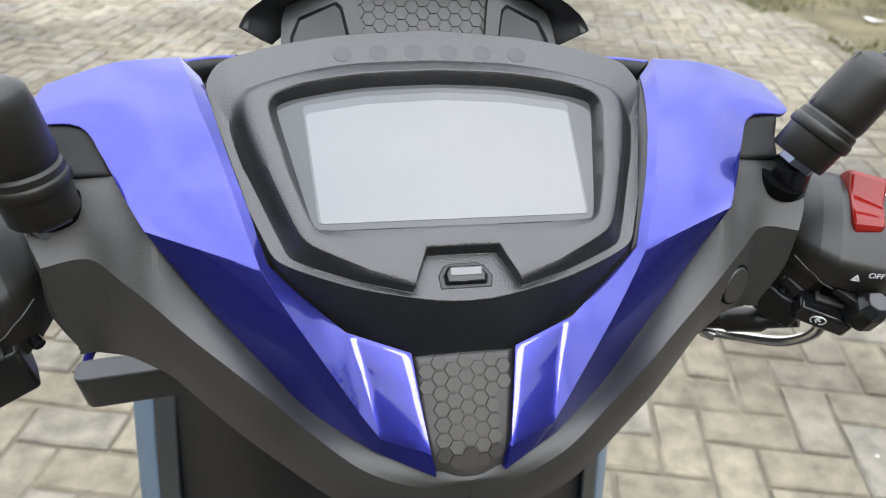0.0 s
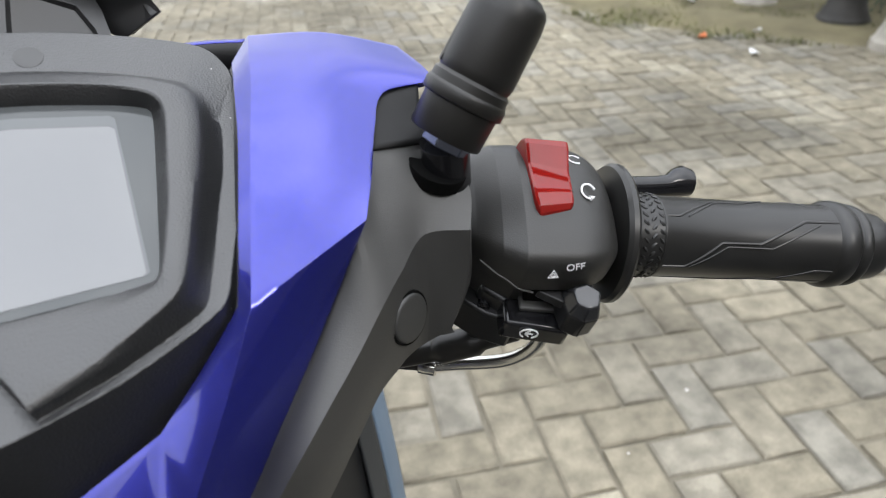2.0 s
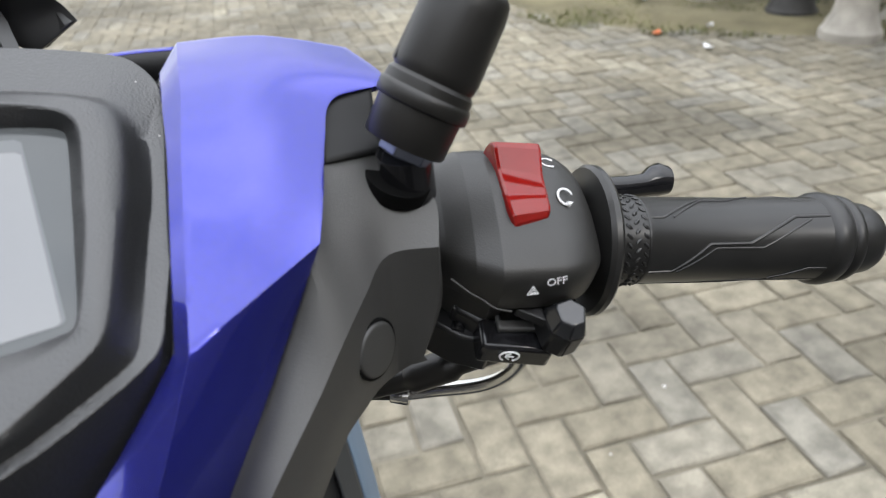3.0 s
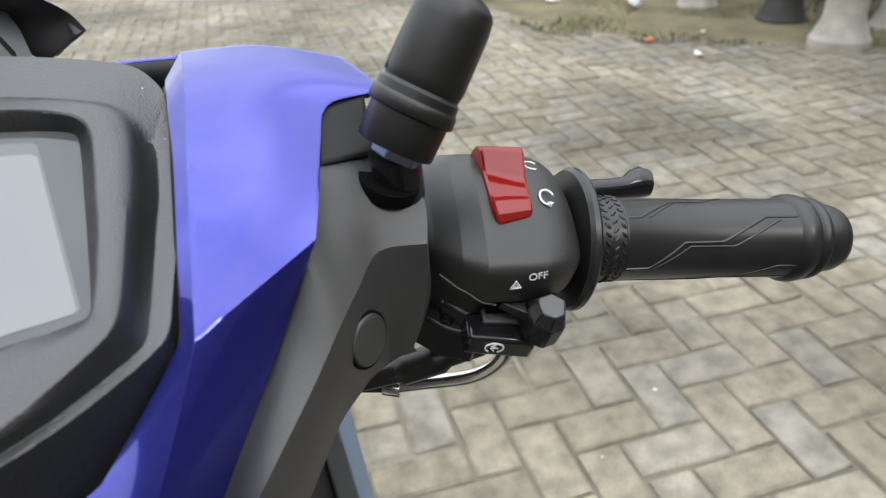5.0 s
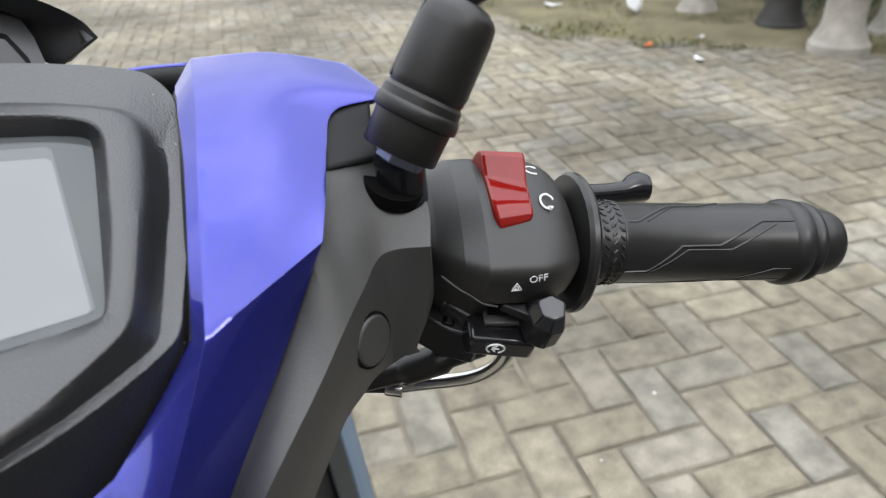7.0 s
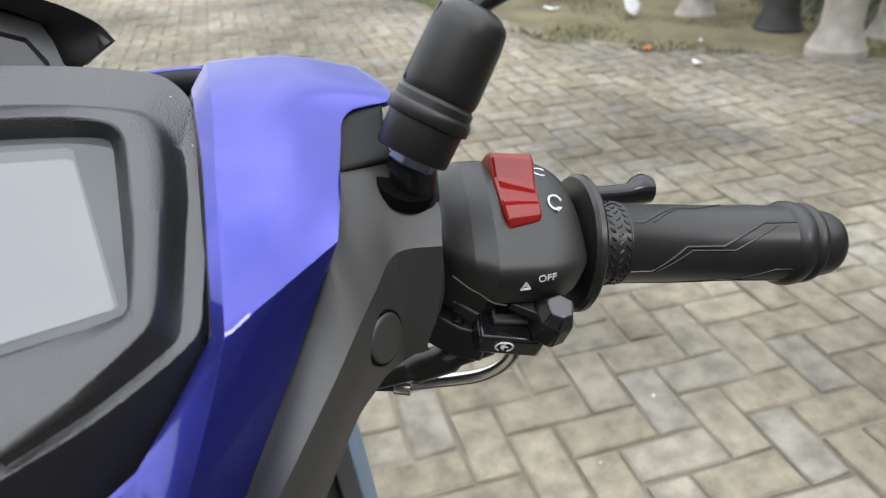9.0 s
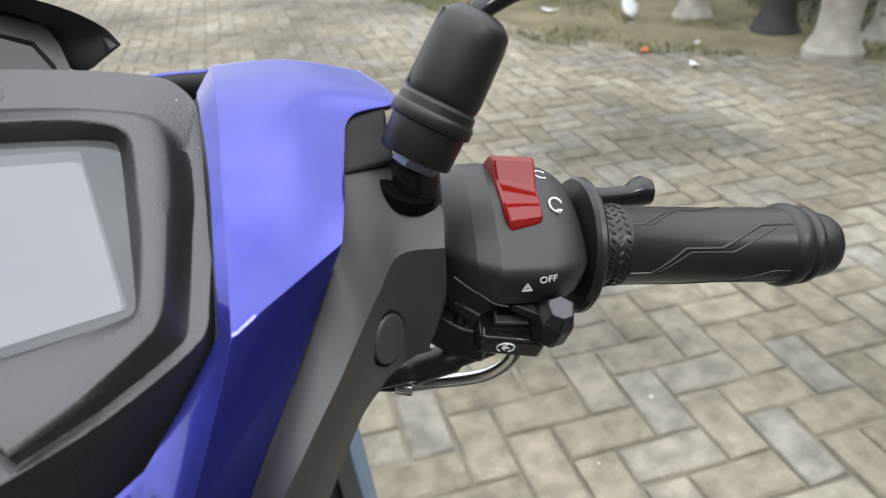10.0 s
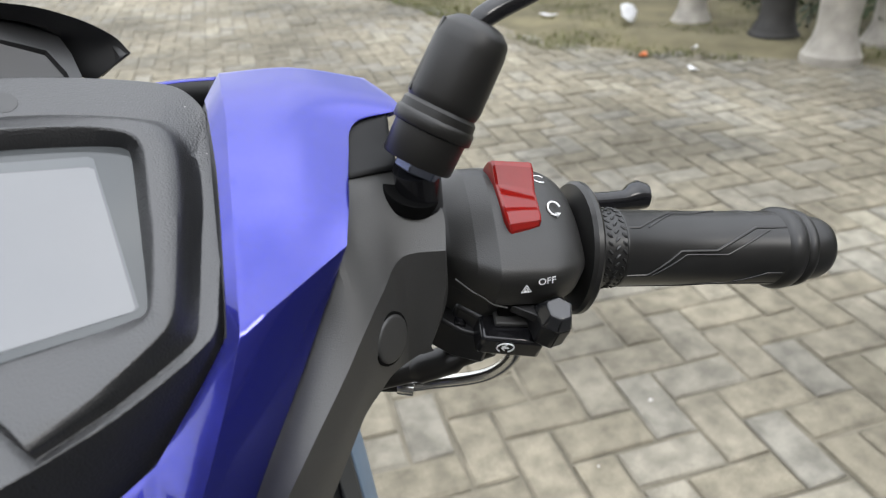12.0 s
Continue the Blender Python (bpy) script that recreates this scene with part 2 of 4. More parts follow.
def hermite(pts, per, sharp=(), closed=False):
    """A smooth line through points, straight on both sides of those named sharp."""
    pts = [Vector(p) for p in pts]
    n = len(pts)
    tan = []
    for i in range(n):
        a, b = pts[(i - 1) % n] if closed or i else pts[i], pts[(i + 1) % n] if closed or i < n - 1 else pts[i]
        tan.append(Vector((0, 0, 0)) if i in sharp else (b - a) * 0.5)
    out = []
    for i in range(n if closed else n - 1):
        j = (i + 1) % n
        p, q = pts[i], pts[j]
        limit = (q - p).length
        t0, t1 = tan[i].copy(), tan[j].copy()
        for t in (t0, t1):
            if t.length > limit:
                t *= limit / t.length
        if i in sharp:
            t0 = (q - p) * 0.7
        if j in sharp:
            t1 = (q - p) * 0.7
        for k in range(per):
            s = k / per
            out.append((2 * s**3 - 3 * s**2 + 1) * p + (s**3 - 2 * s**2 + s) * t0 + (3 * s**2 - 2 * s**3) * q + (s**3 - s**2) * t1)
    if not closed:
        out.append(pts[-1].copy())
    return out


def grid(bm, rows, closed=False):
    vs = [[bm.verts.new(p) for p in r] for r in rows]
    for a, b in zip(vs, vs[1:]):
        n = len(a)
        for k in range(n if closed else n - 1):
            bm.faces.new((a[k], a[(k + 1) % n], b[(k + 1) % n], b[k]))
    return vs


def patch(bm, rows, per_u=6, per_v=6, sharp_u=(), sharp_v=(), side=1):
    """A smooth skin over a net of points: rows run one way (v), the points of a row the other (u)."""
    rows = [[Vector((side * p[0], p[1], p[2])) for p in r] for r in rows]
    cols = list(zip(*[hermite(r, per_u, sharp_u) for r in rows]))
    fine = [hermite(c, per_v, sharp_v) for c in cols]
    return grid(bm, fine)


def mirrored(half):
    """A closed outline from its right half, given from the top centre to the bottom centre."""
    return list(half) + [Vector((-p[0], p[1], p[2])) for p in reversed(half[1:-1])]


def lathe(bm, profile, around=32, axis="X", arc=None):
    """Turns a profile of (along, radius) round an axis."""
    rows = []
    for a, r in profile:
        ring = []
        for k in range(around):
            t = 2 * math.pi * k / around
            c, s = r * math.cos(t), r * math.sin(t)
            ring.append((a, c, s) if axis == "X" else (c, s, a))
        rows.append(ring)
    vs = grid(bm, rows, closed=True)
    bm.faces.new(vs[0])
    bm.faces.new(vs[-1])


def tube(bm, pts, radius, around=10, per=8, sharp=(), cap=True):
    line = hermite(pts, per, sharp)
    rows, up = [], Vector((0, 0, 1))
    for k, p in enumerate(line):
        d = (line[min(k + 1, len(line) - 1)] - line[max(k - 1, 0)]).normalized()
        x = d.cross(up)
        if x.length < 1e-4:
            x = d.cross(Vector((0, 1, 0)))
        x.normalize()
        y = x.cross(d)
        up = y
        r = radius(k / (len(line) - 1)) if callable(radius) else radius
        rows.append([p + r * (x * math.cos(a) + y * math.sin(a)) for a in (2 * math.pi * q / around for q in range(around))])
    vs = grid(bm, rows, closed=True)
    if cap:
        bm.faces.new(vs[0])
        bm.faces.new(vs[-1])


def prism(bm, outline, z0, z1, taper=1.0):
    """A block with that outline in x and y; its top may be smaller."""
    cx, cy = (sum(p[k] for p in outline) / len(outline) for k in (0, 1))
    lo = [bm.verts.new((p[0], p[1], z0)) for p in outline]
    hi = [bm.verts.new((cx + (p[0] - cx) * taper, cy + (p[1] - cy) * taper, z1)) for p in outline]
    bm.faces.new(lo)
    bm.faces.new(hi)
    for k in range(len(lo)):
        j = (k + 1) % len(lo)
        bm.faces.new((lo[k], lo[j], hi[j], hi[k]))


def placed(bm, m):
    bmesh.ops.transform(bm, matrix=m, verts=bm.verts)
    return bm


def along(origin, axis, roll=(0, 0, 1)):
    """A frame at origin whose z runs along axis (millimetres)."""
    z = Vector(axis).normalized()
    x = Vector(roll).cross(z)
    if x.length < 1e-3:
        x = Vector((0, 1, 0)).cross(z)
    x.normalize()
    y = z.cross(x)
    m = Matrix.Identity(4)
    for k, a in enumerate((x, y, z)):
        for r in range(3):
            m[r][k] = a[r]
    m.translation = Vector(origin)
    return m


# ---------------------------------------------------------------- ground
bm = bmesh.new()
bmesh.ops.create_grid(bm, x_segments=60, y_segments=60, size=400)
ground = part("ground", bm, M_SAND, None, unit=1, m=Matrix.Translation((0, 0, -0.0075)))
tagged(ground, "sandy bed that shows in the joints between the pavers", "ground", kind="structure")


def grass_edge(y):
    """The x at which the paving ends and the grass verge begins."""
    return 3.22 + 0.98 / (1 + math.exp((y - 2.48) / 0.26)) + 0.05 * max(y - 3.4, 0) + 0.03 * math.sin(5.3 * y) + 0.015 * math.sin(13 * y)


# the verge: a low uneven bank of dry soil
bm = bmesh.new()
rows = []
for k in range(91):
    y = -6 + 0.25 * k
    row = []
    for s in range(25):
        x = grass_edge(y) + 0.12 * s
        h = -0.012 + min(s, 4) * 0.011 + 0.018 * noise.noise((x * 2.3, y * 2.3, 0)) * min(s, 3) / 3
        row.append((x, y, h))
    rows.append(row)
grid(bm, rows)
verge = part("verge", bm, M_SOIL, None, unit=1)
tagged(verge, "bare dry soil verge beside the paving", "verge", kind="structure")

# ---------------------------------------------------------------- scooter
scooter = tagged(new("scooter"), "blue and black motor scooter leaning on its stand on the pavers", "scooter")
scooter.matrix_world = STAND
on_dash = partial(part, parent=scooter, m=DASH)

# --- dash: loops from the skirt over the rim, the groove and the raised ring down to the display glass, right half from top to bottom
SHARP = (10, 11, 12)
LOOPS = (
    [(0, 72, -26), (42, 68, -26), (65, 63, -25), (84, 56, -24), (92, 49, -22), (97, 38, -20), (95, 20, -19), (97, -7, -19), (85, -37, -22), (74, -49, -24), (46, -64, -27), (22, -74, -30), (12, -76, -30), (0, -76.5, -30)],
    [(0, 74.8, -2), (44.4, 71, -2.4), (67.4, 66.2, -3), (87.2, 60, -3.6), (96.2, 54.4, -4.2), (100.8, 41.4, -5.2), (98, 22.2, -6), (89, -5.5, -6), (78, -33, -6), (71.5, -44, -6), (45, -56, -6), (22, -62, -6), (10, -64.2, -6), (0, -64.8, -6)],
    [(0, 73.4, 1), (44, 69.6, 0.4), (66.6, 64.9, -0.2), (86, 58.8, -0.8), (95, 53.4, -1.4), (99.4, 41, -2.4), (96.6, 22, -3.4), (87.8, -5, -3.4), (76.8, -32.6, -3.6), (70.5, -43.3, -3.8), (44.6, -54.9, -4), (22, -60.8, -4), (10, -63, -4), (0, -63.6, -4)],
    [(0, 55, 0.3), (36, 53, 0.2), (62, 47.4, 0), (81, 40.4, -0.5), (88, 35, -1.4), (89.8, 22.5, -3.6), (85.2, 4, -4), (80.4, -8.4, -4), (70.6, -34, -4), (65.8, -42.4, -4.2), (41.5, -53, -4.4), (21.7, -58.6, -4.6), (14.2, -43.2, -4.6), (0, -43, -4.6)],
    [(0, 53, 1.6), (35.5, 51, 1.6), (61, 45.4, 1.7), (79, 38, 1.6), (85.4, 32.4, 0.4), (86.6, 21.5, -1.8), (82, 3.2, -2), (77.4, -9, -2), (68, -33.6, -2), (63, -41.4, -1.6), (40, -52.4, -0.4), (20.9, -58.2, 0), (14.2, -42.2, 0.2), (0, -42, 0.2)],
    [(0, 50, 4), (34.4, 48, 4), (60, 42.6, 4.2), (74.5, 35.2, 5), (79.6, 29, 5.6), (79.3, 18, 6), (75, 2, 6), (70.6, -12, 6), (62.4, -34.4, 5.4), (57, -40.6, 4.6), (37, -50.4, 2), (20.3, -56, 1.2), (14.8, -41, 1), (0, -40.6, 1)],
    [(0, 44.6, 6), (32.8, 42.6, 6), (58.4, 37.4, 6), (70, 32.4, 6), (73, 28, 6.2), (73.2, 21, 6.2), (69.4, 4, 6.2), (65.7, -11, 6), (58.6, -31.6, 5), (54, -36.2, 3.6), (36, -38.6, 1.6), (18, -36.6, 1.2), (12, -35, 1.1), (0, -34.8, 1.1)],
    [(0, 43.6, 5.2), (32.6, 41.6, 5.2), (58, 36.6, 5.2), (69.2, 31.8, 5.4), (72.2, 27.2, 5.5), (72.2, 20.6, 5.6), (68.4, 4, 5.6), (64.8, -11, 5.4), (58, -31, 4.4), (53.6, -35.2, 3), (36, -37, 1.4), (18, -35.4, 1.1), (12, -34, 1), (0, -33.8, 1)],
    [(0, 40.6, -0.6), (32.6, 38.8, -0.6), (58.6, 33.6, -0.6), (67, 31, -0.6), (69.6, 28.6, -0.6), (68.6, 21, -0.6), (65.2, 5, -0.6), (62.4, -8, -0.6), (57.8, -28.6, -0.6), (55.6, -31, -0.6), (34, -31.4, -0.6), (17, -31.4, -0.6), (10, -31.4, -0.6), (0, -31.4, -0.6)],
)
bm = bmesh.new()
RINGS = [mirrored(hermite(loop, 5, SHARP if k in (3, 4, 5) else ())) for k, loop in enumerate(LOOPS)]
# the ring's outer shoulder is rounded: its slope bulges between the groove and the top
low, high, inner = RINGS[4], RINGS[5], RINGS[6]
shoulder = []
for a, b in ((0.3, 0.42), (0.55, 0.7), (0.8, 0.9)):
    shoulder.append([Vector((p.x + (q.x - p.x) * a, p.y + (q.y - p.y) * a, p.z + (q.z - p.z) * b)) for p, q in zip(low, high)])
RINGS[5] = [p.lerp(q, 0.25) for p, q in zip(high, inner)]
grid(bm, RINGS[:5] + shoulder + RINGS[5:], closed=True)
dash = on_dash("dash_bezel", bm, M_BEZEL, label="grained charcoal plastic instrument surround with a raised ring", bevel=0.7)

# --- display: a flat tinted glass and the panel under it, paled for the sky's sheen
GLASS = [(0, 41.6, 0), (32.6, 39.8, 0), (59.4, 34.4, 0), (67.6, 31.6, 0), (70.6, 29, 0), (69.6, 21, 0), (66, 5, 0), (63.2, -8, 0), (58.6, -28.8, 0), (56.4, -32, 0), (34, -32.4, 0), (0, -32.4, 0)]
bm = bmesh.new()
prism(bm, mirrored(hermite(GLASS, 4)), -2.4, 0.0)
display = on_dash("display", bm, M_GLASS, label="switched-off digital display reflecting the pale sky")


def lcd_outline(inset_top, inset_side):
    half = [(0, 36.2 - inset_top, 0), (32, 34.3 - inset_top, 0), (57.8 - inset_side, 29.6 - inset_top, 0), (59.2 - inset_side, 28.2 - inset_top, 0), (55.6 - inset_side, -28.4, 0), (54.6 - inset_side, -29.4, 0), (0, -29.4, 0)]
    return mirrored([Vector(p) for p in half])


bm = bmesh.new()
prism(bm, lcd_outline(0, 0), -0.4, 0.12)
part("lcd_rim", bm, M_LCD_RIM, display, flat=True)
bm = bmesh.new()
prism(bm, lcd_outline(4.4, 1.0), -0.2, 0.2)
part("lcd_panel", bm, M_LCD, display, "grey liquid crystal panel, switched off, paled in colour for the sky's sheen", flat=True)

# --- six blind lamps in the brow
for x, y in ((-40.5, 58.5), (-24.2, 59.4), (-8.1, 59.8), (8.1, 59.8), (24.2, 59.4), (40.5, 58.5)):
    bm = bmesh.new()
    lathe(bm, [(-2, 4.3), (0.03, 4.3), (0.06, 4.2), (0.06, 0.01)], 28, "Z")
    z = 0.25 + 0.04 * (y - 55)
    part("indicator_lamp", bm, M_LENS, dash, m=Matrix.Translation((x * 0.001, y * 0.001, (z + 0.05) * 0.001)) @ Matrix.Rotation(0.04, 4, "X"))

# --- button below the display
bm = bmesh.new()
OCT = [(-10.6, -58.4), (9.9, -58.4), (10.9, -53.2), (8, -48.6), (4.8, -47.2), (-4.8, -47.2), (-8.2, -48.2), (-10.9, -52.4)]
prism(bm, OCT, -6, -3.9)
button = on_dash("mode_button", bm, M_BLACK, label="small black push button with a pale top", bevel=0.5)
bm = bmesh.new()
prism(bm, [(-8.8, -57), (8.4, -57), (9.2, -53.2), (6.8, -48.9), (-6.8, -48.7), (-9.2, -52.6)], -4.2, -1.9, 0.82)
part("button_body", bm, M_GLOSS, button, bevel=0.5)
bm = bmesh.new()
prism(bm, [(-6.4, -53.8), (6.2, -53.8), (6.6, -50.4), (-6.2, -50.4)], -2.2, -1.55, 0.96)
part("button_top", bm, material("button_grey", (0.16, 0.16, 0.165), 0.35, spots=0.1, spot_scale=80), button, bevel=0.2)

# --- hexagon insert under the dash
bm = bmesh.new()
HEX_ROWS = [[(-20.4, -75.8, -29), (0, -75.6, -28.2), (20.4, -75.8, -29)], [(-18.3, -97, -38.4), (0, -97, -37.2), (18.3, -97, -38.4)],
            [(-16, -111, -44.8), (0, -111.6, -43.6), (16, -111, -44.8)], [(-14.6, -117.4, -52), (0, -121.4, -51), (14.6, -117.4, -52)], [(-13.6, -118.6, -60), (0, -123, -60), (13.6, -118.6, -60)]]
patch(bm, HEX_ROWS, 6, 6)
insert = on_dash("hex_insert", bm, M_HEX, label="grey-black plastic insert embossed with hexagons", thick=2)
bm = bmesh.new()
RAD = 3.3
lo = [(RAD * math.cos(math.pi * k / 3), RAD * math.sin(math.pi * k / 3)) for k in range(6)]
prism(bm, lo, -0.25, 0.5, 0.92)
bmesh.ops.scale(bm, vec=(0.001,) * 3, verts=bm.verts)
hex_mesh = bpy.data.meshes.new("hexagon")
bm.to_mesh(hex_mesh)
bm.free()
hex_mesh.materials.append(M_HEX)


def insert_place(x, s):
    """The point of the insert at x, s of the way down, with its slope."""
    ys, zs = (-75.6, -97, -111.6, -121.4), (-28.2, -37.2, -43.6, -51)
    t = min(max(s * 3, 0), 2.999)
    k = int(t)
    f = t - k
    y, z = ys[k] + f * (ys[k + 1] - ys[k]), zs[k] + f * (zs[k + 1] - zs[k])
    slope = math.atan2(zs[k] - zs[k + 1], ys[k] - ys[k + 1])
    half = 20.4 - 6.2 * s
    return y, z - 0.8 * (x / half) ** 2, slope, half


for col in range(-5, 6):
    x = col * RAD * 1.5 * 1.08
    for row in range(11):
        down = (row + 0.5 * (col % 2)) * RAD * 1.732 * 1.08 + 3.4
        s = down / 23.2 / 3 if down < 23.2 else 1 / 3 + (down - 23.2) / 15.9 / 3 if down < 39.1 else 2 / 3 + (down - 39.1) / 12.3 / 3
        if s > 0.8:
            continue
        y, z, slope, half = insert_place(x, s)
        if abs(x) > half - 2.9:
            continue
        ob = new("hexagon", hex_mesh)
        ob.parent = insert
        ob.matrix_local = Matrix.Translation((x * 0.001, y * 0.001, z * 0.001)) @ Matrix.Rotation(slope, 4, "X")


# --- blue fairing, one panel on each side
def fairing(side):
    bm = bmesh.new()
    upper = patch(bm, [
        [(101, 47, -2), (110, 57, 0), (135, 50.5, 3.4), (160, 38.5, 3.5)],
        [(98.4, 37, 1.4), (106, 44, 3.8), (132, 37, 6.2), (163.6, 17.6, 6.8)],
        [(95.4, 25, 3.6), (101.6, 28, 6.2), (124, 23, 7.6), (144.4, 15.8, 5.4)],
        [(91, 8, 4.6), (95.6, 10, 7.2), (117, 4, 7.8), (135.2, 2, 5.4)],
        [(83.4, -17, 2.8), (87.6, -15.4, 5), (107, -18.4, 6.4), (126, -17, 5.2)],
        [(75.2, -43.2, -5.4), (78, -46, -3), (98, -39, 0.8), (118, -32, 4.6)]], 7, 7, (1,), (), side)
    crest = [(78, -46, -3), (69, -60, -11), (60, -72.8, -18.6), (51, -84.8, -27), (43, -95.6, -35), (35.6, -104.8, -40), (16.4, -112, -41)]
    outer = [(118, -32, 4.6), (106.8, -43.6, -11.5), (92.8, -58.6, -24), (79, -72.6, -35), (62.6, -89, -46), (38, -107.4, -48), (14.4, -119.8, -48.5)]
    inner = [(75.2, -43.2, -5.4), (66, -51, -12), (56, -58.6, -18.6), (47, -65.6, -23), (41.6, -80, -29.4), (35.6, -104.8, -40)]
    tip = [(21.6, -75, -26.6), (19.2, -93, -33.8), (16.4, -112, -41)]

    def line(pts, sharp):
        return hermite([(side * x, y, z) for x, y, z in pts], 6, sharp)

    def between(p, q, steps, lift=0.0):
        return [p.lerp(q, k / steps) + Vector((0, 0, lift * math.sin(math.pi * k / steps))) for k in range(steps + 1)]
    crest_line, outer_line, inner_line, tip_line = line(crest, (3, 4, 5)), line(outer, (5,)), line(inner, (3, 4, 5)), line(tip, (0, 1, 2))
    seam_in, seam_out = [upper[k][-1].co.copy() for k in range(8)], [upper[k][-1].co.copy() for k in range(7, 22)]
    grid(bm, [seam_out] + [between(p, q, 14, 0.1) for p, q in zip(crest_line, outer_line)][1:])
    grid(bm, [seam_in] + [between(p, q, 7) for p, q in zip(inner_line, crest_line[:31])][1:])
    grid(bm, [between(p, q, 6) for p, q in zip(inner_line[18:], tip_line)])
    return on_dash("fairing_panel", bm, M_BLUE, label="glossy metallic blue fairing panel", thick=2.6, bevel=0.7, angle=24, segments=3)


def front_cowl():
    """Dark inner faces and the blue nose that closes the gap between dash and panels."""
    for side in (1, -1):
        bm = bmesh.new()
        patch(bm, [[(109.4, 58, -2.4), (97, 65.6, -8), (80, 72, -14)], [(112, 60.4, -14), (99, 69, -22), (81, 75.6, -30)]], 4, 4, (), (), side)
        cowl = on_dash("front_cowl", bm, M_BLUE, label="blue front cowl ahead of the dash", thick=2)
        bm = bmesh.new()
        patch(bm, [[(102.4, 46, -3), (98.4, 24, 1), (93.8, 6, 2), (86, -18, 0), (77, -44, -8)], [(86, 44, -34), (82, 22, -34), (76, 4, -34), (68, -20, -34), (58, -46, -36)]], 5, 3, (), (), side)
        patch(bm, [[(109.4, 57.4, -3.2), (97, 65, -8.8), (80, 71.4, -14.8)], [(104, 50, -36), (92, 58, -36), (76, 64, -36)]], 4, 3, (), (), side)
        part("inner_liner", bm, M_BLACK, cowl, thick=1.5)


for side in (1, -1):
    fairing(side)
front_cowl()


# --- black rear handlebar cover
def cover():
    # stations from the middle to the end: inner edge at the fairing, middle of the top, crease, outer edge
    keel = [((0, -118, -50), (0, -122, -50.4), (0, -124.4, -55), (0, -134.2, -75)), ((14.4, -117, -50), (17, -120.4, -52), (19, -122.6, -54.4), (22, -132.2, -75)),
            ((37, -106.8, -49.6), (39.4, -110.8, -49.4), (42.4, -114, -50), (50, -122.7, -71)), ((61.8, -88.4, -48.4), (62.6, -93.4, -44.4), (64, -98, -40.6), (75, -104.7, -64)),
            ((78.2, -72, -37.6), (77.8, -79.6, -33), (78.2, -87, -28.6), (90.4, -92.8, -57)), ((92, -58, -26.6), (91.4, -67, -25), (91.6, -75.8, -24.4), (103.6, -80.8, -52.5)),
            ((106, -43, -14), (105.6, -53.6, -16), (105.8, -64, -19), (116.2, -69.2, -48)), ((116.6, -31.6, 0.4), (117, -42.8, -6.6), (117.4, -53.6, -13), (125.4, -63.6, -47)),
            ((124.4, -16.6, 3), (127.6, -30, -3), (128.8, -43.6, -11), (132.6, -59.4, -48)), ((132.6, -3.8, 3), (142, -20, -1), (140.4, -34.6, -9.4), (142, -56, -51)),
            ((149.8, -5.4, 2.6), (160.2, -23.6, -1.4), (155.4, -38.8, -7), (150, -56.6, -45))]
    half = []
    for k, (p, q, r, s) in enumerate(keel):
        bulge = (2.4, -0.6, -0.8) if k == 10 else (0.4, -1.0, 0.6)
        mid = tuple((r[a] + s[a]) / 2 + bulge[a] for a in range(3))
        half.append([p, q, r, mid, s, (s[0] + 2, s[1] + 13, s[2] - 26) if k < 10 else (152, -46, -60)])
    half.append([(150.4, -7.4, -2.4), (160.9, -24.4, -6), (157, -39.4, -12), (157.6, -47.6, -29), (150.6, -56, -48), (152, -44, -62)])
    half.append([(146, -12, -30), (150, -24, -30), (148, -36, -34), (145, -42, -40), (142, -48, -50), (148, -42, -60)])
    bm = bmesh.new()
    for side in (1, -1):
        patch(bm, half, 5, 5, (2, 4), (0, 10, 11), side)
    body = on_dash("handlebar_cover", bm, M_COVER, label="grained black plastic rear handlebar cover", thick=2.4, bevel=2.6, angle=50, segments=4, fold=16, harden=True)
    for side in (1, -1):
        # front half of the cover that shows below the fairing's tip
        bm = bmesh.new()
        patch(bm, [[(131, -6, 2), (141, -6.4, 2.2), (151, -7, 1.6)], [(136, 7, 1.6), (145, 6, 2), (154, 5, 2)], [(141, 17, 2), (149, 18, 3), (158, 16, 4.4)], [(143, 26, -2), (151, 27, -1), (160, 24, 2)]], 4, 4, (), (), side)
        part("front_shell", bm, M_MATT, body, thick=1.6)
        # mirror socket: a near-black disc that paints the shade of a round opening
        bm = bmesh.new()
        lathe(bm, [(-5, 10.6), (0.1, 10.6), (0.24, 10.4), (0.2, 10.1), (0.05, 0.01)], 28, "Z")
        placed(bm, along((side * 152.4, -15.4, 1.0), (side * 0.12, 0.16, 0.98)))
        part("mirror_socket", bm, M_HOLE_SHADE, body)
        if side < 0:
            continue
        # screw plug; the near-black ring round it paints the shade of its gap
        bm = bmesh.new()
        nrm = Vector((side * 0.42, -0.74, 0.52))
        lathe(bm, [(-5, 8.6), (0.6, 8.6), (1.2, 8), (1.4, 6), (1.2, 0.01)], 28, "Z")
        placed(bm, along((side * 130.2, -53.8, -28.2), nrm) @ Matrix.Diagonal((1.0, 1.06, 1, 1)))
        part("screw_plug", bm, M_COVER, body, "round grained black screw plug", bevel=0.4)
        bm = bmesh.new()
        lathe(bm, [(-5, 9.5), (0.25, 9.5), (0.45, 9.1), (0.3, 8.2)], 28, "Z")
        placed(bm, along((side * 130.2, -53.8, -28.2), nrm) @ Matrix.Diagonal((1.0, 1.06, 1, 1)))
        part("plug_shade_ring", bm, M_HOLE_SHADE, body)
    return body


cover()


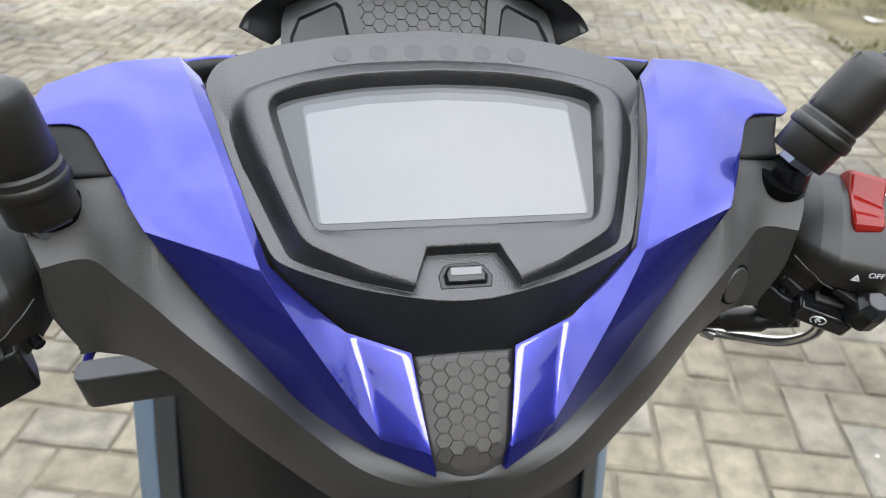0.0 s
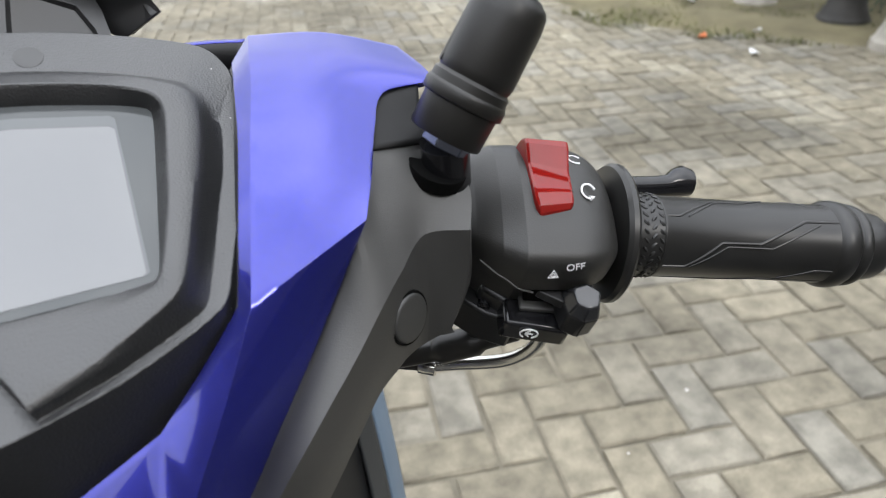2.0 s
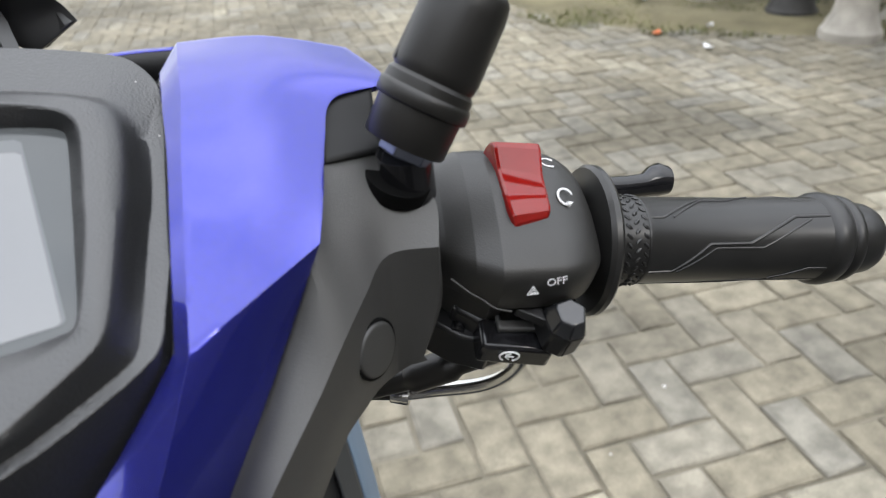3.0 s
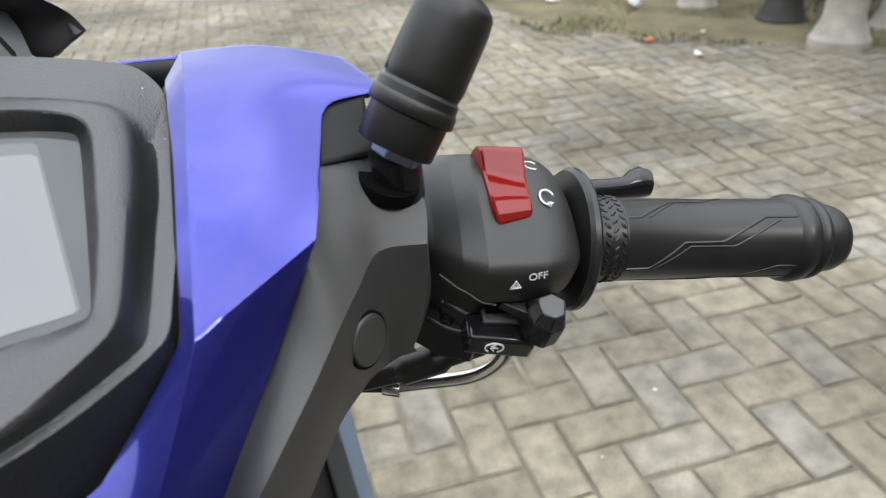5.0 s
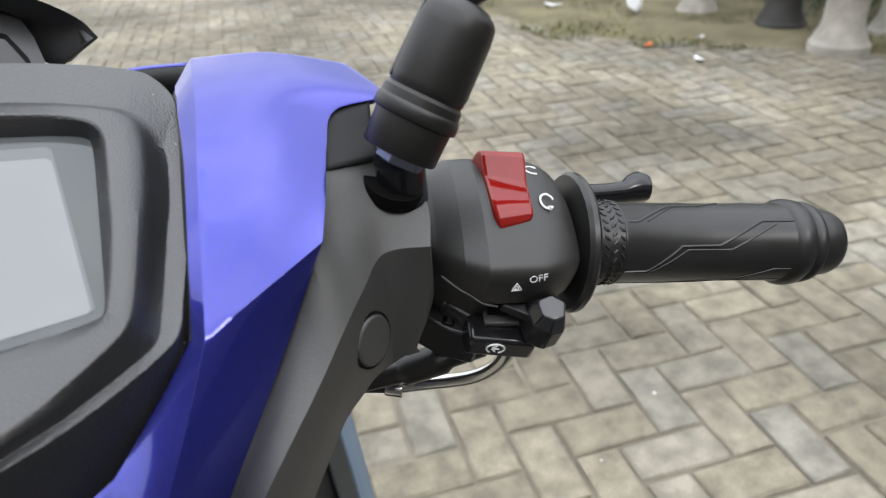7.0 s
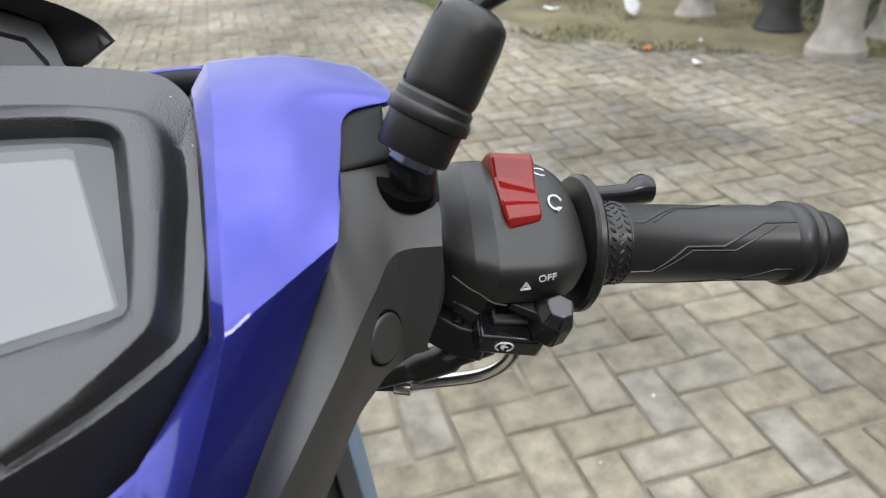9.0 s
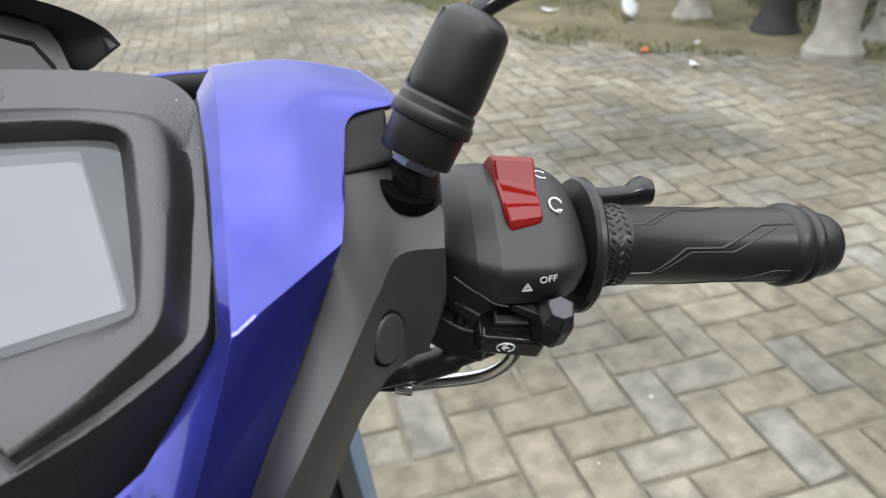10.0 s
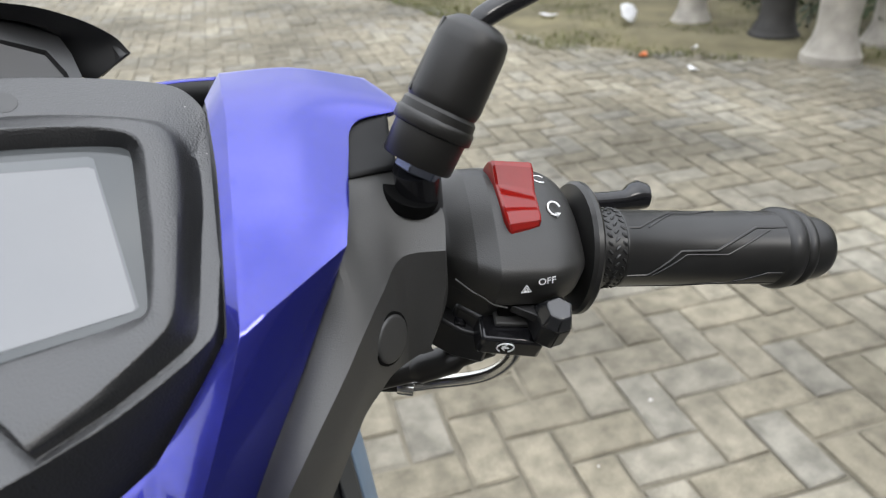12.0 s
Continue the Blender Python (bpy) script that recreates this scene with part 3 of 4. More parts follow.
# --- mirror boots, stems and rods
def mirror_mount(side):
    root = Vector((154.5, -11.3, 12.4)) if side > 0 else Vector((-153.6, -19.6, 2.8))
    axis = Vector((0.50, 0.385, 0.78) if side > 0 else (-0.13, 0.38, 0.79)).normalized()
    base = along(root, axis)
    bm = bmesh.new()
    lathe(bm, [(-2, 9.4), (-2, 12.2), (-1.2, 12.7), (8, 12.9), (9.6, 13), (10, 14), (10.6, 14.3), (13.4, 14.3), (14.2, 14), (14.8, 13.5), (17.4, 13.3), (18, 12.7), (18.6, 12.3), (19.4, 12.7), (22, 13.1), (40, 12.6), (44.6, 11.9), (46.2, 11), (48.4, 8.2), (49, 6.4), (49.2, 3)], 36, "Z")
    boot = on_dash("mirror_boot", placed(bm, base), M_RUBBER, label="tapered black rubber boot round the mirror stem")
    bm = bmesh.new()
    prism(bm, [(0.6, -2), (0.6, 2), (-0.6, 2), (-0.6, -2)], 19.5, 45.6, 0.8)
    placed(bm, base @ Matrix.Rotation(0.35 if side > 0 else 0.9, 4, "Z") @ Matrix.Translation((13.1, 0, 0)) @ Matrix.Rotation(radians(-1.6), 4, "Y"))
    part("seam", bm, M_RUBBER, boot, bevel=0.4)
    bm = bmesh.new()
    foot = Vector((side * 156.2, -18.6, -6))
    tube(bm, [foot, root - axis * 4 + Vector((0.9, 0, 0))], 8.3, 28, 4)
    stem = on_dash("mirror_stem", bm, M_GLOSS, label="gloss black mirror stem with a steel nut")
    bm = bmesh.new()
    nut = [(8.7 * math.cos(math.pi * k / 3 + 0.3) - 1.6, 8.7 * math.sin(math.pi * k / 3 + 0.3)) for k in range(6)]
    prism(bm, nut, -5.4, -1)
    part("lock_nut", placed(bm, base), M_NUT, stem, "steel lock nut", bevel=0.5)
    bm = bmesh.new()
    top = root + axis * 48
    tube(bm, [top - axis * 6, top + axis * 3, top + Vector((side * 36, 6, 13)), top + Vector((side * 112, 24, 48))], 4.0, 14, 8)
    part("mirror_rod", bm, M_GLOSS, stem)


for side in (1, -1):
    mirror_mount(side)


# --- bar ends: switch housing, flange, grip
def grip(side):
    frame_m = bar_frame(side)
    bm = bmesh.new()
    prof = [(-30, 15.4), (-27.4, 24), (-26.6, 27.4), (-25, 28.6), (-23, 28.6), (-21.8, 27.6), (-21, 24), (-20.6, 18.6), (-20, 17.2), (-19, 17), (-7, 17), (-6.6, 17.3), (-5.6, 17.3), (-4.6, 16.7), (35, 16.5), (69, 16.8), (70.4, 17), (71.4, 18), (72.8, 18.7), (75, 18.9), (78, 18.5), (79.6, 17.6), (80.2, 16.9), (80.9, 16.9), (81.5, 17.5), (83, 17.8), (85, 17.3), (86, 16.3), (86.6, 15.2), (90, 15), (95, 14.3), (98, 12.9), (99.6, 10.6), (100.4, 7), (100.6, 0.1)]
    lathe(bm, [(side * a, r) for a, r in prof], 40)
    handle = part("grip", bm, M_GRIP, scooter, "ribbed black rubber handlebar grip", m=frame_m)
    if side < 0:
        return
    # raised zigzag ribs
    for line, r in (([(-5.5, 95), (0, 95), (17, 62), (30, 61), (41, 48)], 0.55), ([(-5.5, 171), (4.4, 170), (17.7, 131), (34.6, 130), (55, 94), (70.6, 93)], 0.7),
                    ([(6.5, 171), (20.4, 136), (40, 136), (61.6, 98)], 0.5), ([(48, 190), (62, 168), (70.6, 168)], 0.6), ([(4, 95), (20, 60)], 0.45), ([(-5.5, 215), (22, 212), (40, 196), (70.6, 195)], 0.5),
                    ([(34, 20), (50, 20), (60, 58), (70.6, 58)], 0.5)):
        pts = []
        for (a0, d0), (a1, d1) in zip(line, line[1:]):
            for k in range(8):
                f = k / 8
                t = radians(d0 + (d1 - d0) * f)
                pts.append((a0 + (a1 - a0) * f, 16.5 * math.cos(t), 16.5 * math.sin(t)))
        t = radians(line[-1][1])
        pts.append((line[-1][0], 16.6 * math.cos(t), 16.6 * math.sin(t)))
        bm = bmesh.new()
        tube(bm, pts, r, 8, 1)
        part("rib", bm, M_GRIP, handle)
    # knurled band: small leaning ovals in staggered columns
    bm = bmesh.new()
    for col in range(4):
        for k in range(30):
            t = 2 * math.pi * (k + 0.5 * (col % 2)) / 30
            m = Matrix.Rotation(t, 4, "X") @ Matrix.Translation((-17.9 + 3.3 * col, 0, 16.9)) @ Matrix.Rotation(radians(44 if col % 2 else -44), 4, "Z") @ Matrix.Diagonal((0.8, 1.75, 0.9, 1))
            bmesh.ops.create_icosphere(bm, subdivisions=1, radius=1, matrix=m)
    part("knurled_band", bm, M_GRIP, handle, clean=False)


def housing(side):
    frame_m = bar_frame(side)
    sect = [(-30.8, 30.5), (-22, 32.4), (-4, 33.4), (12, 31), (23, 23.6), (29, 11), (29, -6), (23, -22), (8, -30), (-12, -30), (-27, -24), (-31.6, -10), (-33, 11), (-36.6, 14.2), (-36.3, 20), (-35.4, 25), (-33.7, 28.4)]
    bm = bmesh.new()
    rows = []
    for u, k, dv, dw in ((-96, 0.62, 3, -1), (-88, 0.64, 4, -1), (-86.6, 0.7, 4.4, -0.8), (-84.8, 0.77, 4.2, -0.6), (-82.2, 0.83, 3.8, -0.4), (-77, 0.93, 2.4, -0.2), (-69.4, 1.0, 0, 0), (-50, 0.99, 0.5, 0), (-46, 0.975, 0.7, 0), (-42.6, 0.945, 0.9, 0), (-39.4, 0.9, 1, 0), (-36.4, 0.84, 1, 0), (-33.4, 0.75, 1, 0), (-30, 0.6, 0, 0)):
        rows.append([(side * u, v * k + dv, w * k + dw) for v, w, _ in hermite([(v, w, 0) for v, w in sect], 6, (12, 13), closed=True)])
    vs = grid(bm, rows, closed=True)
    bm.faces.new(vs[0])
    bm.faces.new(vs[-1])
    body = part("switch_housing", bm, M_HOUSING, scooter, "black plastic switch housing", m=frame_m, bevel=1.0, angle=13, segments=2, fold=13, harden=True)
    # lower block under the slot
    bm = bmesh.new()
    outline = [(-80, -28), (-66, -38), (-44, -38), (-40, -20), (-48, 0), (-76, 0)]
    if side > 0:
        prism(bm, [(u, v) for u, v in outline], -20, 0, 0.97)
    else:
        prism(bm, [(71, -26), (70, -36), (44, -40), (40, -20), (48, 0), (70, 0)], -38, 0, 1.04)
    part("lower_block", bm, M_BLACK, body, bevel=1.6)
    # cable guide between the lower block and the cover
    if side > 0:
        bm = bmesh.new()
        prism(bm, [(-90, -26), (-77, -35), (-64, -39), (-60, -12), (-90, -6)], -29, -8, 0.98)
        part("cable_guide", bm, M_BLACK, body, bevel=1.4)
    # parting line: a thin lip round the side
    bm = bmesh.new()
    tube(bm, [(side * -83, -26.0, 16.4), (side * -77, -31.6, 16.2), (side * -74, -33.4, 16), (side * -69.6, -36.4, 15), (side * -64, -37, 13.6)], 0.4, 8, 6)
    part("parting_line", bm, M_COVER, body)
    # small screw beside the guide
    bm = bmesh.new()
    lathe(bm, [(-3, 2.6), (0.6, 2.6), (1.1, 2.2), (1.2, 0.01)], 18, "Z")
    part("screw", placed(bm, along((side * -77, -31.4, -8.6), (side * -0.3, -0.95, 0))), M_GLOSS, body)
    # slot for the slide switch: a near-black block stands in for its shade
    bm = bmesh.new()
    prism(bm, [(side * -65, -35.2), (side * -41, -35.2), (side * -41, -30), (side * -65, -30)], 4, 13.6)
    part("slide_slot", bm, M_HOLE_SHADE, body, bevel=0.4)
    bm = bmesh.new()
    prism(bm, [(side * -66, -38), (side * -52, -38.6), (side * -48, -33), (side * -66, -31)], 0.6, 3.2)
    part("slot_ledge", bm, M_COVER, body, bevel=0.8)
    if side < 0:
        bm = bmesh.new()
        prism(bm, [(side * -64, -40), (side * -50, -42), (side * -50, -30), (side * -64, -30)], -3, 8, 0.86)
        part("turn_switch", bm, M_BLACK, body, bevel=1.5)
        return
    # red engine switch: a rocker of two flat halves that meet in a slanting valley
    bm = bmesh.new()
    rows = []
    for v, w, u0, u1, skew in ((18.4, 24, -67.8, -49.8, 0), (17.8, 32, -67.8, -49.8, 0), (16.8, 35.2, -67.6, -49.8, 0), (15, 37, -67.4, -49.9, 0), (12.6, 37.3, -67.2, -50, -0.6), (6.2, 34.7, -66.6, -50.4, -3), (5.4, 34.5, -66.6, -50.4, -3.2),
                               (-4, 35, -66.2, -50.6, -0.6), (-11.6, 35.7, -65.8, -51, 1.8), (-14.6, 35.3, -65.2, -51.2, 2.6), (-16.8, 33.8, -64.4, -51.8, 3.4), (-17.8, 32, -63.8, -52.4, 3.8), (-18, 28, -63.6, -52.6, 3.8)):
        row = []
        for f, drop in ((-0.01, 8), (0.0, 1.7), (0.025, 0.5), (0.08, 0), (0.92, 0), (0.975, 0.5), (1.0, 1.7), (1.01, 8)):
            row.append((u0 + (u1 - u0) * f, v + skew * f, w - 0.4 * f - (drop if w > 30 else min(drop, 2))))
        rows.append(row)
    vs = grid(bm, rows)
    bm.faces.new(vs[0])
    bm.faces.new(vs[-1])
    part("engine_switch", bm, M_RED, body, "glossy red rocker switch", angle=24, bevel=0.5, segments=2, fold=24, harden=True)
    # wedge-shaped lever that carries the knob
    bm = bmesh.new()
    prism(bm, [(-62, -35.6), (-50, -42), (-46, -35)], 8.4, 12.8)
    part("slide_lever", bm, M_BLACK, body, bevel=0.5)
    # slide knob: faceted, ribbed below
    bm = bmesh.new()
    outline = [(-53.6, -36), (-52, -45.6), (-46.6, -48.6), (-40.6, -47), (-38.4, -38), (-45, -33)]
    prism(bm, outline, 1.4, 13.2, 0.98)
    knob = part("slide_knob", bm, M_BLACK, body, "black slide knob for the hazard lamps", bevel=1.0)
    bm = bmesh.new()
    prism(bm, outline, 13.1, 19.4, 0.66)
    part("knob_top", bm, M_KNOB, knob, bevel=0.7)
    bm = bmesh.new()
    for k in range(9):
        f = k / 8
        x = -50.4 + 9.2 * f
        y = -45.5 - 2.4 * (1 - abs(2 * f - 1))
        tube(bm, [(x, y - 0.4, 2.4), (x, y - 0.3, 12.6)], 0.38, 6, 1)
    part("knob_rib", bm, M_BLACK, knob, clean=False)
    # starter button with its printed ring
    bm = bmesh.new()
    prism(bm, [(-72, -43), (-47, -46.4), (-44, -38), (-46, -32), (-72, -32)], -10.8, 0.6, 0.97)
    start = part("starter_button", bm, M_GLOSS, body, "black starter button with a white ring sign", bevel=1.4)
    face = along((-61.8, -44.7, -3.6), (-0.117, -0.993, 0.0), (0, 0, 1))
    bm = bmesh.new()
    ring = [Vector((3.3 * math.cos(t), 3.3 * math.sin(t), 0.15)) for t in (radians(a) for a in range(-60, 250, 12))]
    tube(bm, ring, 0.34, 6, 1)
    part("ring_sign", placed(bm, face), M_WHITE, start)
    bm = bmesh.new()
    tube(bm, [(0.2, -2.2, 0.15), (-1.3, -0.6, 0.15), (1.3, -0.1, 0.15), (-1.3, 0.8, 0.15), (0.2, 2.2, 0.15)], 0.3, 6, 1, (1, 2, 3))
    part("bolt_sign", placed(bm, face), M_WHITE, start)
    # printed signs: warning triangle, OFF, turning arrows
    dark = along((-59.4, -35.9, 24), (0, -0.96, 0.28), (0, 0, 1)) @ Matrix.Rotation(radians(8), 4, "Z")
    bm = bmesh.new()
    for r in (2.1, 1.05):
        tri = [Vector((r * math.cos(radians(a)), r * math.sin(radians(a)) * 1.05, 0)) for a in (90, 210, 330)]
        for a, b in zip(tri, tri[1:] + tri[:1]):
            tube(bm, [a, b], 0.19, 6, 1)
    part("triangle_sign", placed(bm, dark), M_WHITE, body, clean=False)
    text = bpy.data.curves.new("off_sign", "FONT")
    text.body, text.size, text.extrude, text.align_x = "OFF", 3.8, 0.05, "CENTER"
    holder = new("off_sign", text)
    me = bpy.data.meshes.new_from_object(holder.evaluated_get(bpy.context.evaluated_depsgraph_get()))
    bpy.data.objects.remove(holder)
    bm = bmesh.new()
    bm.from_mesh(me)
    bpy.data.meshes.remove(me)
    placed(bm, along((-52.2, -35.3, 27.1), (0, -0.9, 0.43), (0, 0, 1)) @ Matrix.Rotation(radians(11), 4, "Z"))
    part("off_sign", bm, M_WHITE, body, "white printed word OFF", flat=True)
    arrow = along((-44.4, -5, 32.9), (0.12, -0.05, 1), (0, 1, 0))
    bm = bmesh.new()
    tube(bm, [Vector((2.7 * math.cos(t), 3.2 * math.sin(t), 0)) for t in (radians(a) for a in range(20, 300, 14))], 0.4, 6, 1)
    tube(bm, [(0.3, -3.0, 0), (2.3, -2.0, 0)], lambda s: 1.0 * (1 - s) + 0.1, 6, 2)
    part("run_sign", placed(bm, arrow), M_WHITE, body, clean=False)
    arrow = along((-46, 12, 30.2), (0.1, 0.4, 1), (0, 1, 0))
    bm = bmesh.new()
    tube(bm, [Vector((2.8 * math.cos(t), 2.8 * math.sin(t), 0)) for t in (radians(a) for a in range(40, 300, 14))], 0.36, 6, 1)
    part("stop_sign", placed(bm, arrow), M_WHITE, body, clean=False)


for side in (1, -1):
    housing(side)
    grip(side)


# --- brake lever ahead of the grip, with its ball end
def brake_lever(side):
    bm = bmesh.new()
    rows = []
    for u, v, w, hv, hw in ((-60, 28, -12, 8, 7), (-36, 42, -24, 6, 6), (-8, 48, -30, 5.4, 6), (18, 51, -31, 5.2, 6), (28, 53, -32, 5.4, 6.4), (32, 55.4, -32, 7, 7.4), (37, 57, -32, 8.2, 8), (42.6, 56.6, -32, 6.8, 6.6), (44.6, 56.4, -32, 2.4, 2.4)):
        rows.append([(side * u, v + hv * math.cos(t), w + hw * math.sin(t)) for t in (2 * math.pi * k / 14 for k in range(14))])
    vs = grid(bm, rows, closed=True)
    bm.faces.new(vs[0])
    bm.faces.new(vs[-1])
    part("brake_lever", bm, M_GLOSS, scooter, "black brake lever with a ball end", m=bar_frame(side))


for side in (1, -1):
    brake_lever(side)

# --- cables under the right switch
bm = bmesh.new()
tube(bm, [(192, -58, -52), (193, -66, -66), (186, -64, -84), (171, -52.6, -101), (160, -46.4, -108)], 3.1, 16, 8)
pipe = on_dash("throttle_pipe", bm, M_CHROME, label="bent bright steel throttle cable pipe")
bm = bmesh.new()
tube(bm, [(163.6, -49.6, -106.6), (158, -44.6, -109)], 4.0, 12, 2)
part("pipe_ferrule", bm, M_CHROME, pipe, bevel=0.4)
bm = bmesh.new()
tube(bm, [(159, -45.4, -108.6), (140, -33, -118), (110, -20, -135)], 2.8, 12, 6)
part("cable_sleeve", bm, M_RUBBER, pipe)
bm = bmesh.new()
tube(bm, [(186, -58, -66), (172, -52, -80), (158, -46, -92), (130, -34, -110)], lambda s: 5.0 + 1.6 * (0.25 < s < 0.6), 14, 8)
on_dash("brake_hose", bm, M_RUBBER, label="thick black rubber cable sleeve")

# --- visor ahead of the dash: a hood that rises behind the brow, with a framed recess on each side and a hexagon panel between
OUT = [(86.2, 83.2, -8), (82.6, 88.6, -4.4), (72, 92, 2.4), (56, 94, 9), (30, 95.4, 13), (0, 96, 14)]
UNDER = [(84.6, 83.4, -9.4), (79, 89.4, -7.8), (67, 93, -3.4), (51, 96, 2), (28, 98, 6), (0, 99, 7)]
DEEP = [(72, 84, -20), (66, 90, -18), (62, 98, -12), (54, 104, -6), (30, 108, -1), (0, 110, 0)]
SKIRT = [(76, 86, -20), (77, 96, -17), (69, 103, -11), (54, 106, -4), (30, 108, 0), (0, 109, 1)]


def behind(x, y, z):
    return (x * 1.005, y + 1.5, z - 1.5)


bm = bmesh.new()
for side in (1, -1):
    patch(bm, [SKIRT, OUT, UNDER, DEEP], 6, 4, (), (1, 2), side)
visor = on_dash("visor", bm, M_VISOR, label="black plastic front visor with two recesses and hexagons", thick=1.6, bevel=0.7)
for side in (1, -1):
    frame_line = [behind(*p) for p in ((68, 64, -12), (66.6, 86, -7), (63.6, 97, -3.6), (34, 99, 8), (31.4, 88, 3.6), (28, 66, -7))]
    pad_line = [behind(*p) for p in ((63.6, 66, -10.8), (62.8, 77, -7.4), (58.8, 85.6, -3.8), (41, 88.6, 3.4), (38.4, 86.4, 2.4), (34, 66, -7.6))]
    cx, cy = 50, 84
    floor_line = [(cx + (x - cx) * 0.9, cy + (y - cy) * 0.9, z - 1.8) for x, y, z in pad_line]
    side_line = [(x - 0.6, y + 9, z - 12) for x, y, z in frame_line]
    bm = bmesh.new()
    vs = grid(bm, [[(side * x, y, z) for x, y, z in row] for row in (side_line, frame_line, pad_line, floor_line)], closed=True)
    bm.faces.new(vs[-1])
    part("recess_frame", bm, M_VISOR, visor, "charcoal frame round a shallow recess", bevel=1.0, segments=3)
bm = bmesh.new()
patch(bm, [[(-36, 112, 8), (0, 112, 7.6), (36, 112, 8)], [(-33, 70, -11), (0, 70, -11.4), (33, 70, -11)]], 6, 4)
hexpanel = part("visor_panel", bm, M_HEX, visor)
for col in range(-6, 7):
    for row in range(5):
        x = col * RAD * 1.59
        y = 76 + (row + 0.5 * (col % 2)) * RAD * 1.8
        z = -11.4 + (y - 70) * 0.452 + 0.4 * (x / 33) ** 2
        ob = new("hexagon", hex_mesh)
        ob.parent = hexpanel
        ob.matrix_local = Matrix.Translation((x * 0.001, y * 0.001, (z + 0.1) * 0.001)) @ Matrix.Rotation(0.4246, 4, "X")

# --- lower body: leg shield, ignition switch, left bracket, front wheel
on_stand = partial(part, parent=scooter, unit=1)
SHIELD_ROWS = [[(0, 0.16, 0.95), (0.09, 0.18, 0.94), (0.15, 0.22, 0.9), (0.186, 0.24, 0.84)], [(0, 0.1, 0.8), (0.1, 0.13, 0.79), (0.16, 0.19, 0.77), (0.193, 0.215, 0.76)],
               [(0, 0.09, 0.62), (0.1, 0.12, 0.62), (0.165, 0.17, 0.62), (0.198, 0.19, 0.62)], [(0, 0.07, 0.36), (0.1, 0.09, 0.36), (0.16, 0.12, 0.36), (0.19, 0.14, 0.36)]]
WIDER = {1: 1.075, -1: 1.0}
bm = bmesh.new()
for side in (1, -1):
    patch(bm, [[(x * WIDER[side], y, z) for x, y, z in row] for row in SHIELD_ROWS], 5, 6, side=side)
shield = on_stand("leg_shield", bm, M_SHIELD, label="dark grey plastic leg shield", thick=0.004, m=FRONT)
for side in (1, -1):
    edge = [(x * WIDER[side], y, z) for x, y, z in (row[3] for row in SHIELD_ROWS)]
    for name, mat, label, near, far in (("edge_trim", M_TRIM, "blue-grey edge trim", -0.003, 0.016), ("inner_band", M_BAND, "smooth grey band inside the trim", -0.022, -0.0045)):
        bm = bmesh.new()
        patch(bm, [[(x + f, y - 0.006 + 1.25 * max(f, 0) + 0.6 * min(f, 0), z + 0.004) for f in (near, near * 0.6 + far * 0.4, far)] for x, y, z in edge], 4, 6, (), (), side)
        part(name, bm, mat, shield, label, thick=0.003, unit=1)
bm = bmesh.new()
for side in (1, -1):
    patch(bm, [[(0, 0.34, 0.93), (0.1, 0.31, 0.91), (0.19, 0.25, 0.86)], [(0, 0.44, 0.74), (0.12, 0.39, 0.74), (0.2, 0.24, 0.75)], [(0, 0.42, 0.58), (0.12, 0.36, 0.58), (0.205, 0.215, 0.6)], [(0, 0.3, 0.36), (0.1, 0.26, 0.36), (0.19, 0.165, 0.37)]], 5, 5, (), (), side)
part("nose", bm, M_BLUE, shield, "blue nose panel ahead of the leg shield", thick=0.003, unit=1)
bm = bmesh.new()
tube(bm, [(0, 0.04, 0.98), (0, 0.14, 0.8), (0, 0.24, 0.62)], 0.035, 18, 4)
on_stand("steering_column", bm, M_BLACK, label="black steering column", m=FRONT)

ign = along((0.135, 0.189, 0.633), (0.15, -0.55, 0.82), (0, 0, 1))
bm = bmesh.new()
lathe(bm, [(-0.05, 0.03), (0.0, 0.03), (0.004, 0.027), (0.004, 0.024), (0.0, 0.0235), (-0.001, 0.0005)], 32, "Z")
lock = on_stand("ignition_switch", placed(bm, ign), M_BLACK, label="round ignition switch with a pale metal face", m=FRONT)
bm = bmesh.new()
lathe(bm, [(-0.004, 0.0225), (0.0008, 0.0225), (0.0012, 0.021), (0.0012, 0.0005)], 32, "Z")
part("lock_face", placed(bm, ign), material("pale_lock_face", (0.45, 0.44, 0.4), 0.4, spots=0.3, spot_scale=120), lock, unit=1)

bm = bmesh.new()
rows = []
for x, k in ((-0.207, 0.3), (-0.2065, 0.7), (-0.204, 0.95), (-0.2, 1.0), (-0.166, 1.0), (-0.1, 1.05)):
    y0, y1 = 0.084 - 0.008 * k, 0.084 + 0.008 * k
    rows.append([(x, y0, 0.9125), (x, y1, 0.9155), (x, y1 + 0.002, 0.894 - 0.004 * k), (x, y0 + 0.006, 0.893 - 0.006 * k)])
vs = grid(bm, rows, closed=True)
bm.faces.new(vs[0])
bm.faces.new(vs[-1])
bracket = on_stand("lock_bracket", bm, M_BAND, label="dark grey bracket under the left bar", m=FRONT @ Matrix.Rotation(radians(-4.667), 4, "Y") @ Matrix.Translation((0.0863, 0, 0)), bevel=0.0012)

bm = bmesh.new()
tube(bm, [(-0.203, 0.093, 0.912), (-0.198, 0.098, 0.9185), (-0.15, 0.102, 0.9225), (-0.1, 0.104, 0.923)], 0.0028, 10, 6)
part("blue_rim", bm, M_BLUE, bracket, "thin blue rim behind the bracket", unit=1)

